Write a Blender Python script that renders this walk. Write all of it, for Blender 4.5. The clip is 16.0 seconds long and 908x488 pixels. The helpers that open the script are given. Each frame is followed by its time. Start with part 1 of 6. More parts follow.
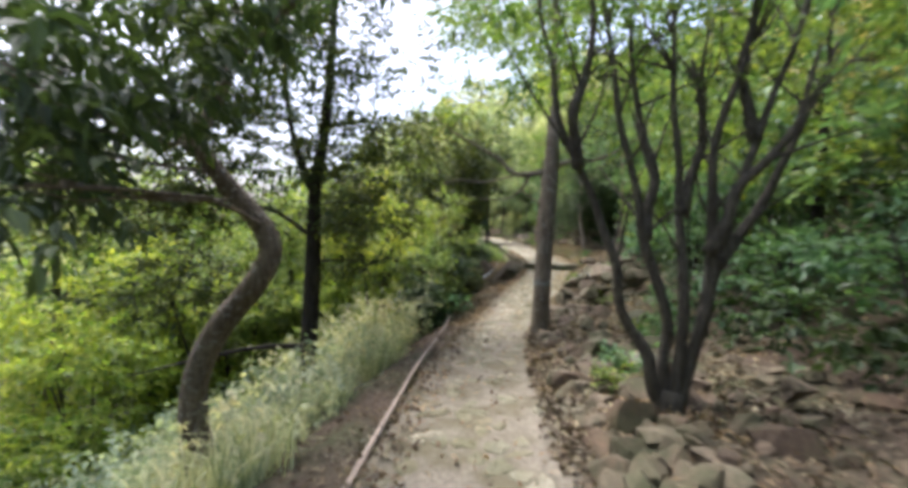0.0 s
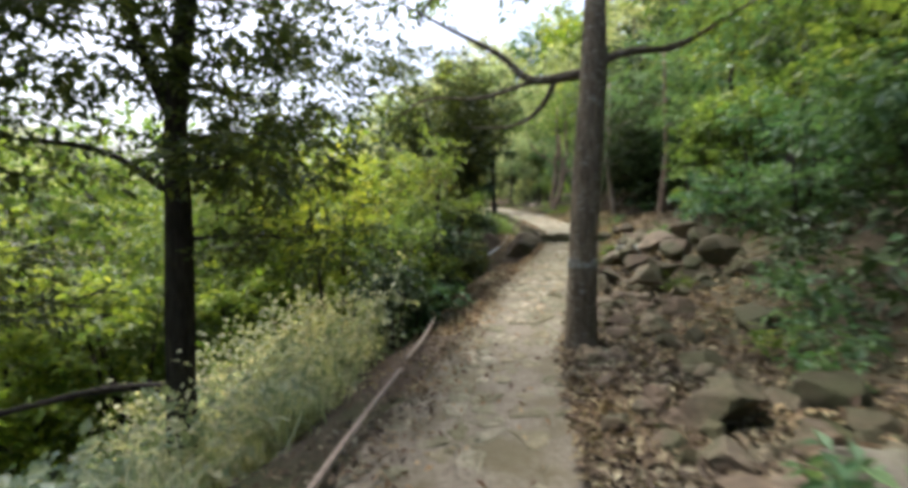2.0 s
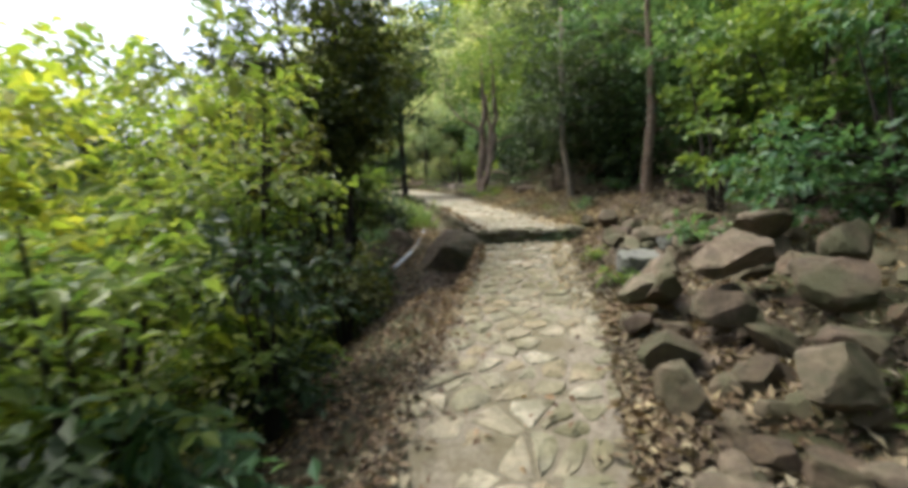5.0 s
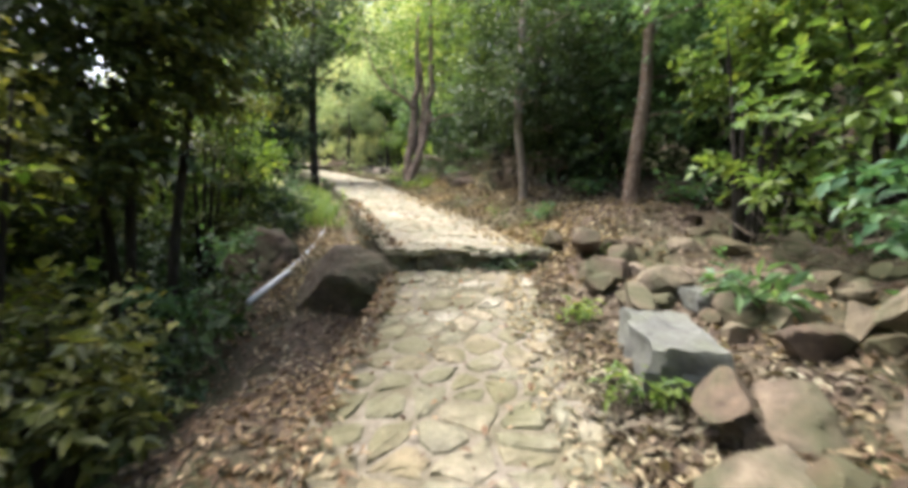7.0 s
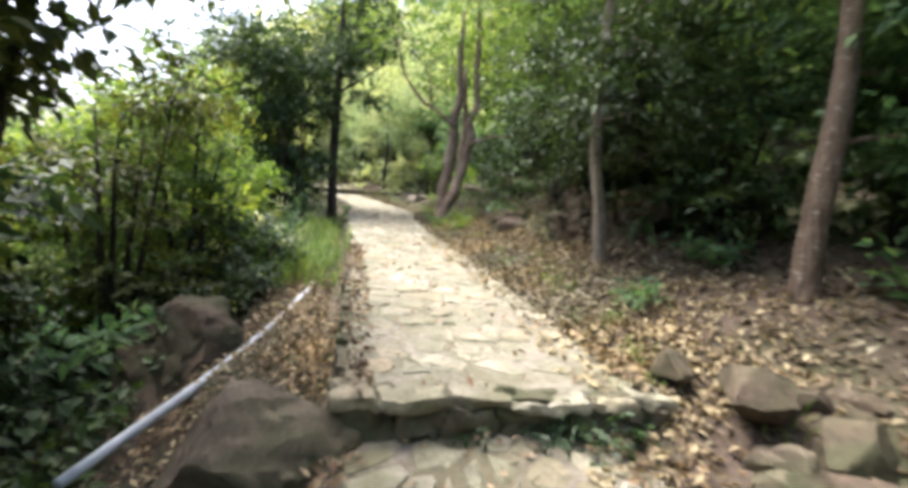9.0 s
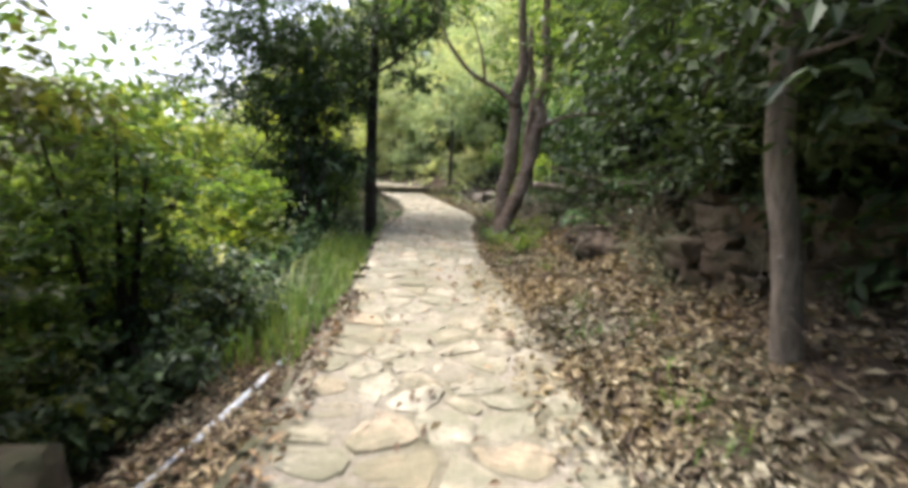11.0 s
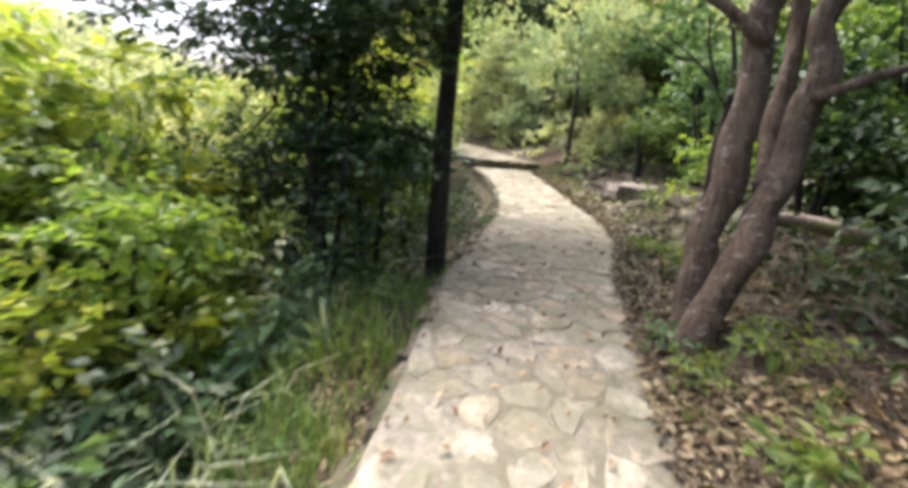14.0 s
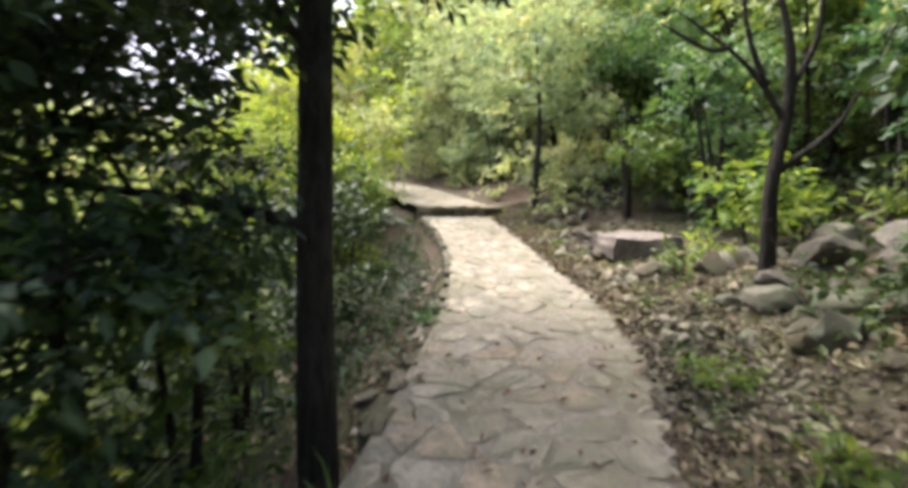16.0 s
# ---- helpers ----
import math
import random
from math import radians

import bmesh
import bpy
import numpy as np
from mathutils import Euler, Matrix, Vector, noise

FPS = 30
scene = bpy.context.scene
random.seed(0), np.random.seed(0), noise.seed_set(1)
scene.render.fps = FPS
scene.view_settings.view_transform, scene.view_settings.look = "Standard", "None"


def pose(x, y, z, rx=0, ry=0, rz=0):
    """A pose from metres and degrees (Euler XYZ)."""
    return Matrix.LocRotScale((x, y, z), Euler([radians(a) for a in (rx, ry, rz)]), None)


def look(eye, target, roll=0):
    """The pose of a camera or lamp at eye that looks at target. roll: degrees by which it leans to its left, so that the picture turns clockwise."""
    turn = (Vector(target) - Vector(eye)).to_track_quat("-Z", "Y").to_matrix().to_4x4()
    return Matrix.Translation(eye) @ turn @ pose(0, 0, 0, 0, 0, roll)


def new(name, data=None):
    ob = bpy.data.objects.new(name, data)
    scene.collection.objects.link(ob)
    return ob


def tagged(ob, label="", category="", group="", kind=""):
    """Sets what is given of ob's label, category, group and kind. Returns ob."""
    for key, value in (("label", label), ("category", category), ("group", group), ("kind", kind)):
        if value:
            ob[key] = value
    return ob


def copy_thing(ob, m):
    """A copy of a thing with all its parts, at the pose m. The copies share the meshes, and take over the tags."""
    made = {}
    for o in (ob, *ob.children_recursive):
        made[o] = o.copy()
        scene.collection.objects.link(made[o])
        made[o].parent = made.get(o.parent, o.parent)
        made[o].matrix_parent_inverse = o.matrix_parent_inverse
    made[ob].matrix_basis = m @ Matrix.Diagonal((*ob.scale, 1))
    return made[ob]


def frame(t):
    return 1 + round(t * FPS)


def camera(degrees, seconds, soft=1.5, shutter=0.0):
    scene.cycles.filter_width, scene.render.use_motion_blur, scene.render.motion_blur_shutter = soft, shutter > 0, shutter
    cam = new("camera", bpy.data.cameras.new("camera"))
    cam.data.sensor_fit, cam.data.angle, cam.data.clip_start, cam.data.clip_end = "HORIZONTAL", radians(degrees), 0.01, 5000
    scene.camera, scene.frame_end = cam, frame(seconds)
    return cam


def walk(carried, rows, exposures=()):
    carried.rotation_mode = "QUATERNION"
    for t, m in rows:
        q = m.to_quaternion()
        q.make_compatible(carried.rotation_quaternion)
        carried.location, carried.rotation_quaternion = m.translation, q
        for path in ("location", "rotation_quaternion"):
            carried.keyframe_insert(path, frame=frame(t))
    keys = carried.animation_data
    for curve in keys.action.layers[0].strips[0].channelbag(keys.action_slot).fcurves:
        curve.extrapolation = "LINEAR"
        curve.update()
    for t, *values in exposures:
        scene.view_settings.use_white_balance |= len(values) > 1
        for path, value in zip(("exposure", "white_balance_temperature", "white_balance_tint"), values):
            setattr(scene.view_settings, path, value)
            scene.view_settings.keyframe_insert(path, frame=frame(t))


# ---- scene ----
cam = camera(87.1, 16.0, soft=4.1, shutter=0.5)
METRES, EYE, TILT, LEAN, TURN = 21.0, 1.42, 0.0, -1.5, 0.0
ROWS = [
    (0.0, 0.0, 0.0, 0.0, 0.0, 0.0, 0.0),
    (0.5, 0.003, 0.0402, -0.0029, 2.51, -0.13, -0.25),
    (1.0, 0.0062, 0.0765, -0.0046, -0.56, -1.84, 2.16),
    (1.5, 0.011, 0.1153, -0.0061, -0.96, -1.98, 1.69),
    (2.0, 0.0149, 0.1527, -0.0087, 1.09, -2.8, 2.08),
    (2.5, 0.0179, 0.1901, -0.0081, 10.54, -2.43, 1.72),
    (3.0, 0.0221, 0.2243, -0.006, 4.73, -8.4, 3.15),
    (3.5, 0.0241, 0.2598, -0.0032, 1.92, -5.42, 0.36),
    (4.0, 0.0258, 0.2921, -0.004, -4.37, -4.97, 1.71),
    (4.5, 0.0292, 0.3304, -0.0042, -2.92, -5.12, 1.54),
    (5.0, 0.0333, 0.3598, -0.0031, -9.12, -5.46, 3.66),
    (7.5, 0.0773, 0.5091, 0.0045, -17.31, -7.64, -0.39),
    (8.0, 0.0856, 0.5361, 0.007, -16.26, -6.24, 1.6),
    (8.5, 0.0944, 0.5595, 0.0125, -16.94, -3.56, 0.71),
    (9.0, 0.1041, 0.5871, 0.0152, -11.0, -4.82, -2.79),
    (11.5, 0.1427, 0.7135, 0.0366, -0.21, -7.14, 0.26),
    (12.0, 0.1436, 0.737, 0.0441, -1.22, -7.77, 0.93),
    (12.5, 0.144, 0.766, 0.0466, 8.67, -5.14, 0.69),
    (13.0, 0.1421, 0.7954, 0.0494, 10.34, -10.71, 0.7),
    (13.5, 0.1348, 0.8248, 0.0512, 16.04, -13.45, -4.8),
    (14.0, 0.1305, 0.8557, 0.0538, 12.13, -12.45, -2.25),
    (14.5, 0.1289, 0.8867, 0.056, 8.93, -11.39, -2.65),
    (15.0, 0.1247, 0.9163, 0.0611, 9.04, -8.91, 1.81),
    (15.5, 0.1267, 0.944, 0.0605, 8.82, -9.56, 1.26),
    (16.0, 0.1263, 0.9725, 0.0617, 7.6, -8.47, 1.9),
]
EXPOSURES = [(0.0, 1.75, 5700, 15), (0.5, 1.5, 5800, 13), (1.5, 1.58, 5750, 13), (3.0, 1.5, 6150, 8), (5.0, 1.52, 5900, 10), (7.5, 2.22, 5850, 14), (9.0, 2.18, 5800, 14), (12.0, 1.68, 5850, 17), (14.5, 2.0, 5850, 19), (16.0, 1.92, 5850, 19)]
walk(cam, [(t, pose(0, 0, EYE, TILT, LEAN, TURN) @ pose(METRES * x, METRES * y, METRES * z, 90 + pitch, roll, yaw)) for t, x, y, z, yaw, pitch, roll in ROWS], EXPOSURES)


# ---- world and sun ----
SUN_EL, SUN_AZ = radians(64), radians(-48)      # azimuth from +y towards +x
world = bpy.data.worlds.new("sky")
scene.world = world
world.use_nodes = True
wn, wl = world.node_tree.nodes, world.node_tree.links
sky = wn.new("ShaderNodeTexSky")
sky.sky_type, sky.sun_disc = "NISHITA", False
sky.sun_elevation, sky.sun_rotation = SUN_EL, SUN_AZ
sky.air_density, sky.dust_density, sky.ozone_density = 1.0, 9.0, 1.0
wl.new(sky.outputs["Color"], wn["Background"].inputs["Color"])
wn["Background"].inputs["Strength"].default_value = 0.15
sun_data = bpy.data.lights.new("sun", "SUN")
sun_data.energy, sun_data.angle, sun_data.color = 1.5, radians(16), (1.0, 0.95, 0.86)
sun = new("sun", sun_data)
sun.matrix_world = look((math.sin(SUN_AZ) * 40, 40 * math.cos(SUN_AZ), 40 * math.tan(SUN_EL)), (0, 0, 0))


# ---- materials ----
def mat(name, rough=0.85, spec=0.3):
    m = bpy.data.materials.new(name)
    m.use_nodes = True
    b = m.node_tree.nodes["Principled BSDF"]
    b.inputs["Roughness"].default_value = rough
    b.inputs["Specular IOR Level"].default_value = spec
    return m, m.node_tree.nodes, m.node_tree.links, b


def ramp(n, l, fac, stops):
    r = n.new("ShaderNodeValToRGB")
    while len(r.color_ramp.elements) < len(stops):
        r.color_ramp.elements.new(0.5)
    for e, (p, c) in zip(r.color_ramp.elements, stops):
        e.position, e.color = p, (*c, 1)
    l.new(fac, r.inputs["Fac"])
    return r.outputs["Color"]


def noise_node(n, l, scale, detail=4, rough=0.6, coord="Object", stretch=None):
    tc = n.new("ShaderNodeNewGeometry" if coord == "Position" else "ShaderNodeTexCoord")
    t = n.new("ShaderNodeTexNoise")
    t.inputs["Scale"].default_value, t.inputs["Detail"].default_value, t.inputs["Roughness"].default_value = scale, detail, rough
    if stretch:
        mp = n.new("ShaderNodeMapping")
        mp.inputs["Scale"].default_value = stretch
        l.new(tc.outputs[coord], mp.inputs["Vector"])
        l.new(mp.outputs["Vector"], t.inputs["Vector"])
    else:
        l.new(tc.outputs[coord], t.inputs["Vector"])
    return t.outputs["Fac"]


def mix(n, l, fac, a, b, blend="MIX"):
    x = n.new("ShaderNodeMix")
    x.data_type, x.blend_type = "RGBA", blend
    for sock, v in ((x.inputs["Factor"], fac), (x.inputs["A"], a), (x.inputs["B"], b)):
        if hasattr(v, "links"):
            l.new(v, sock)
        else:
            sock.default_value = v if isinstance(v, float) else (*v, 1)
    return x.outputs["Result"]


def bump(n, l, b, height, strength, dist):
    k = n.new("ShaderNodeBump")
    k.inputs["Strength"].default_value, k.inputs["Distance"].default_value = strength, dist
    l.new(height, k.inputs["Height"])
    l.new(k.outputs["Normal"], b.inputs["Normal"])


def stone_mat(name, stops, per="object", moss=(0.12, 0.13, 0.05), moss_at=(0.52, 0.68), rough=0.85):
    m, n, l, b = mat(name, rough, 0.25)
    if per == "object":
        r = n.new("ShaderNodeObjectInfo").outputs["Random"]
    else:
        r = n.new("ShaderNodeNewGeometry").outputs["Random Per Island"]
    base = ramp(n, l, r, stops)
    fine = noise_node(n, l, 26, 6, 0.7, "Position")
    mid = noise_node(n, l, 7.5, 4, 0.6, "Position")
    big = noise_node(n, l, 2.3, 5, 0.6, "Position")
    wide_ = noise_node(n, l, 0.45, 3, 0.5, "Position")
    speck = ramp(n, l, fine, [(0.3, (0.55, 0.52, 0.48)), (0.7, (1.25, 1.22, 1.15))])
    c = mix(n, l, 0.8, base, speck, "MULTIPLY")
    c = mix(n, l, 0.8, c, ramp(n, l, mid, [(0.34, (0.66, 0.66, 0.64)), (0.66, (1.34, 1.32, 1.25))]), "MULTIPLY")
    c = mix(n, l, ramp(n, l, wide_, [(0.5, (0, 0, 0)), (0.62, (0.45, 0.45, 0.45))]), c, tuple(v * 0.9 for v in moss))
    c = mix(n, l, ramp(n, l, big, [(moss_at[0], (0, 0, 0)), (moss_at[1], (0.75, 0.75, 0.75))]), c, moss)
    l.new(c, b.inputs["Base Color"])
    bump(n, l, b, fine, 0.8, 0.018)
    return m


def leaf_mat(name, cols, trans=0.35, rough=0.5):
    m, n, l, b = mat(name, rough, 0.36)
    r = n.new("ShaderNodeNewGeometry").outputs["Random Per Island"]
    k = len(cols) - 1
    c = ramp(n, l, r, [(i / k, x) for i, x in enumerate(cols)])
    o = n.new("ShaderNodeObjectInfo").outputs["Random"]
    c = mix(n, l, 1.0, c, ramp(n, l, o, [(0, (0.75, 0.85, 0.8)), (1, (1.25, 1.12, 1.0))]), "MULTIPLY")
    patch = noise_node(n, l, 0.9, 2)
    c = mix(n, l, 1.0, c, ramp(n, l, patch, [(0.3, (0.72, 0.8, 0.85)), (0.7, (1.3, 1.18, 0.9))]), "MULTIPLY")
    l.new(c, b.inputs["Base Color"])
    t = n.new("ShaderNodeBsdfTranslucent")
    l.new(mix(n, l, 1.0, c, (1.5, 1.5, 0.85), "MULTIPLY"), t.inputs["Color"])
    s = n.new("ShaderNodeMixShader")
    s.inputs[0].default_value = trans
    l.new(b.outputs[0], s.inputs[1])
    l.new(t.outputs[0], s.inputs[2])
    l.new(s.outputs[0], n["Material Output"].inputs["Surface"])
    return m


def bark_mat(name, dark, light, lichen, lichen_at=(0.6, 0.68)):
    m, n, l, b = mat(name, 0.9, 0.2)
    streak = noise_node(n, l, 13, 8, 0.75, stretch=(2.6, 2.6, 0.45))
    c = ramp(n, l, streak, [(0.34, dark), (0.66, light)])
    tone = noise_node(n, l, 2.6, 3, 0.6)
    c = mix(n, l, 0.9, c, ramp(n, l, tone, [(0.35, (0.68, 0.66, 0.6)), (0.65, (1.2, 1.2, 1.15))]), "MULTIPLY")
    spots = noise_node(n, l, 19, 5, 0.65, stretch=(0.8, 0.8, 1.5))
    c = mix(n, l, ramp(n, l, spots, [(lichen_at[0] + 0.02, (0, 0, 0)), (lichen_at[1], (0.75, 0.75, 0.75))]), c, lichen)
    l.new(c, b.inputs["Base Color"])
    bump(n, l, b, streak, 1.0, 0.04)
    return m


PAVE = [(0, (0.25, 0.225, 0.165)), (0.2, (0.30, 0.28, 0.22)), (0.4, (0.255, 0.25, 0.195)), (0.6, (0.335, 0.315, 0.25)), (0.72, (0.295, 0.245, 0.17)), (0.86, (0.24, 0.23, 0.175)), (1, (0.38, 0.36, 0.295))]
PAVE_LOW = [(0, (0.19, 0.165, 0.112)), (0.2, (0.245, 0.225, 0.168)), (0.4, (0.195, 0.19, 0.138)), (0.55, (0.285, 0.268, 0.21)), (0.7, (0.225, 0.19, 0.125)), (0.85, (0.185, 0.183, 0.132)), (1, (0.32, 0.306, 0.25))]
STONE = stone_mat("path_stone", PAVE, moss=(0.145, 0.14, 0.083), moss_at=(0.40, 0.60))
STONE_FAR = stone_mat("path_stone_joined", PAVE, per="island", moss=(0.145, 0.14, 0.083), moss_at=(0.40, 0.60))
STONE_LOW = stone_mat("mossy_path_stone", PAVE_LOW, moss=(0.105, 0.10, 0.048), moss_at=(0.40, 0.62))
STONE_LOW_FAR = stone_mat("mossy_path_stone_joined", PAVE_LOW, per="island", moss=(0.105, 0.10, 0.048), moss_at=(0.40, 0.62))
ROCK = stone_mat("rock_brown", [(0, (0.06, 0.045, 0.031)), (0.35, (0.105, 0.082, 0.058)), (0.7, (0.15, 0.125, 0.092)), (1, (0.095, 0.066, 0.043))], moss=(0.05, 0.056, 0.024), moss_at=(0.44, 0.62))
RUBBLE = stone_mat("rubble_brown", [(0, (0.06, 0.045, 0.031)), (0.35, (0.105, 0.082, 0.058)), (0.7, (0.15, 0.125, 0.092)), (1, (0.095, 0.066, 0.043))], per="island", moss=(0.05, 0.056, 0.024), moss_at=(0.44, 0.62))
ROCK_GREY = stone_mat("rock_grey", [(0, (0.095, 0.088, 0.07)), (1, (0.155, 0.145, 0.12))], moss=(0.085, 0.095, 0.05), moss_at=(0.45, 0.66))
SLAB_GREY = stone_mat("hewn_slab_grey", [(0, (0.10, 0.106, 0.10)), (1, (0.13, 0.136, 0.128))], moss=(0.10, 0.108, 0.07), moss_at=(0.48, 0.68))
BARK_GREY = bark_mat("bark_grey_brown", (0.06, 0.048, 0.034), (0.215, 0.18, 0.132), (0.31, 0.30, 0.25), (0.54, 0.66))
BARK_DARK = bark_mat("bark_dark", (0.016, 0.014, 0.011), (0.06, 0.052, 0.041), (0.13, 0.13, 0.10), (0.68, 0.78))
BARK_OLIVE = bark_mat("bark_grey_green", (0.03, 0.028, 0.021), (0.115, 0.105, 0.08), (0.20, 0.20, 0.16), (0.6, 0.72))
BARK_RED = bark_mat("bark_reddish", (0.075, 0.055, 0.04), (0.235, 0.178, 0.13), (0.38, 0.35, 0.30), (0.56, 0.67))
BARK_PALE = bark_mat("bark_pale", (0.13, 0.11, 0.085), (0.32, 0.28, 0.23), (0.45, 0.43, 0.38), (0.6, 0.7))
# dark green deepened further: canopy shade and backlight sit in the colour
LEAF_DARK_SHADE = leaf_mat("leaf_dark_shade", [(0.018, 0.036, 0.014), (0.034, 0.062, 0.022), (0.055, 0.092, 0.03)], 0.24, 0.58)
LEAF_OLIVE = leaf_mat("leaf_olive", [(0.034, 0.048, 0.014), (0.066, 0.082, 0.02), (0.125, 0.13, 0.03)], 0.34, 0.55)
LEAF_MID = leaf_mat("leaf_mid", [(0.056, 0.104, 0.027), (0.102, 0.162, 0.038), (0.158, 0.208, 0.052)], 0.45)
LEAF_YELLOW = leaf_mat("leaf_yellow_green", [(0.11, 0.185, 0.03), (0.19, 0.26, 0.04), (0.28, 0.32, 0.055)], 0.5)
LEAF_BLUE = leaf_mat("leaf_blue_green", [(0.045, 0.10, 0.05), (0.075, 0.145, 0.07), (0.12, 0.195, 0.095)], 0.4)
# greyed and lightened leaf green: distance haze is put into this colour
LEAF_PALE_HAZE = leaf_mat("leaf_pale_haze", [(0.18, 0.225, 0.135), (0.28, 0.325, 0.215), (0.38, 0.41, 0.30)], 0.48)
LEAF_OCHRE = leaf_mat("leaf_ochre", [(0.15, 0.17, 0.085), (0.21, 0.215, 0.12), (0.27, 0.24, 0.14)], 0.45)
GRASS_PALE = leaf_mat("grass_pale", [(0.18, 0.235, 0.16), (0.30, 0.35, 0.26), (0.43, 0.46, 0.38)], 0.4, 0.6)
BRUSH = leaf_mat("silver_brush", [(0.19, 0.24, 0.165), (0.32, 0.36, 0.28), (0.46, 0.48, 0.41)], 0.45, 0.6)
GRASS_GREEN = leaf_mat("grass_green", [(0.07, 0.14, 0.035), (0.13, 0.21, 0.055), (0.21, 0.27, 0.09)], 0.42, 0.55)
LITTER = leaf_mat("dry_leaves", [(0.045, 0.03, 0.02), (0.095, 0.066, 0.044), (0.155, 0.115, 0.08), (0.25, 0.21, 0.155)], 0.12, 0.75)

LITTER_PALE = leaf_mat("dry_leaves_pale", [(0.09, 0.066, 0.044), (0.17, 0.135, 0.09), (0.26, 0.22, 0.155), (0.36, 0.32, 0.24)], 0.12, 0.75)


def soil_mat():
    m, n, l, b = mat("soil_and_leaf_mould", 0.95, 0.15)
    big = noise_node(n, l, 0.7, 5)
    fine = noise_node(n, l, 19, 7, 0.75)
    c = ramp(n, l, fine, [(0.3, (0.03, 0.022, 0.016)), (0.5, (0.085, 0.064, 0.045)), (0.7, (0.155, 0.12, 0.085))])
    c = mix(n, l, ramp(n, l, big, [(0.42, (0, 0, 0)), (0.6, (0.7, 0.7, 0.7))]), c, (0.055, 0.07, 0.026))
    l.new(c, b.inputs["Base Color"])
    bump(n, l, b, fine, 0.9, 0.04)
    return m


def mortar_mat(name, lo, hi, stain):
    m, n, l, b = mat(name, 0.95, 0.15)
    fine = noise_node(n, l, 24, 6, 0.7)
    big = noise_node(n, l, 2.0, 4)
    c = ramp(n, l, fine, [(0.3, lo), (0.7, hi)])
    c = mix(n, l, ramp(n, l, big, [(0.42, (0, 0, 0)), (0.6, (0.75, 0.75, 0.75))]), c, stain)
    l.new(c, b.inputs["Base Color"])
    bump(n, l, b, fine, 0.8, 0.02)
    return m


def plain_mat(name, a, bcol, scale=14, rough=0.7, metal=0.0):
    m, n, l, b = mat(name, rough, 0.4)
    f = noise_node(n, l, scale, 5, 0.65)
    l.new(ramp(n, l, f, [(0.3, a), (0.7, bcol)]), b.inputs["Base Color"])
    b.inputs["Metallic"].default_value = metal
    bump(n, l, b, f, 0.3, 0.004)
    return m


SOIL, BED = soil_mat(), mortar_mat("path_bed", (0.105, 0.09, 0.062), (0.245, 0.218, 0.168), (0.095, 0.085, 0.045))
MORTAR = mortar_mat("pale_mortar", (0.13, 0.114, 0.08), (0.29, 0.265, 0.205), (0.115, 0.108, 0.062))
PIPE = plain_mat("weathered_pipe", (0.30, 0.32, 0.32), (0.46, 0.48, 0.47), 9, 0.55)
DEADWOOD = plain_mat("dead_wood", (0.16, 0.12, 0.085), (0.32, 0.265, 0.205), 20, 0.85)
WALLSTONE = stone_mat("kerb_stone", [(0, (0.085, 0.073, 0.05)), (1, (0.14, 0.122, 0.09))], moss=(0.055, 0.062, 0.026), moss_at=(0.38, 0.58))
BENCH = stone_mat("bench_stone", [(0, (0.155, 0.136, 0.118)), (1, (0.17, 0.15, 0.13))], moss=(0.10, 0.095, 0.065), moss_at=(0.5, 0.7))
BAND = plain_mat("blue_grey_paint", (0.09, 0.078, 0.058), (0.235, 0.25, 0.22), 22, 0.85)

# ---- the lie of the land ----
PATH_Y = (-30, -6, 0, 4, 7, 8, 10, 12.5, 14.5, 14.501, 17.5, 20, 21, 22.7, 24, 26, 28, 29.3, 60)
PATH_Z = (0.3, 0.1, 0.05, -0.02, -0.05, 0.0, 0.2, 0.46, 0.72, 0.9, 1.13, 1.33, 1.42, 1.46, 1.55, 1.68, 1.83, 1.93, 3.6)
SOFT_Y = (-30, -6, 0, 4, 7, 8, 10, 12.5, 14.0, 15.2, 17.5, 20, 21, 22.7, 24, 26, 28, 29.3, 60)
SOFT_Z = (0.3, 0.1, 0.05, -0.02, -0.05, 0.0, 0.2, 0.46, 0.66, 0.93, 1.13, 1.33, 1.42, 1.46, 1.55, 1.68, 1.83, 1.93, 3.6)
EDGE_Y = (-30, -6, 0, 2.8, 5.7, 7.6, 9, 10.3, 11.5, 12.6, 13.7, 14.5, 16, 18, 20, 22, 23.8, 25, 26.5, 28, 29.3, 31, 34, 40, 60)
EDGE_L = (-1.8, -0.9, -0.65, -0.54, -0.3, 0.1, 0.45, 0.77, 1.2, 1.55, 1.95, 2.15, 2.15, 2.1, 2.04, 1.86, 1.95, 1.95, 1.75, 1.35, 0.8, -0.1, -1.9, -6.5, -24)
EDGE_R = (-0.4, 0.55, 0.72, 0.82, 1.05, 1.3, 1.7, 2.25, 2.75, 3.05, 3.4, 3.72, 3.75, 3.62, 3.42, 3.42, 3.6, 3.4, 3.0, 2.6, 2.2, 1.4, -0.1, -4.5, -22)


def path_z(y):
    return np.interp(y, PATH_Y, PATH_Z)


def edge(y, side):
    return np.interp(y, EDGE_Y, EDGE_L if side < 0 else EDGE_R)


def ease(a):
    a = np.clip(a, 0, 1)
    return a * a * (3 - 2 * a)


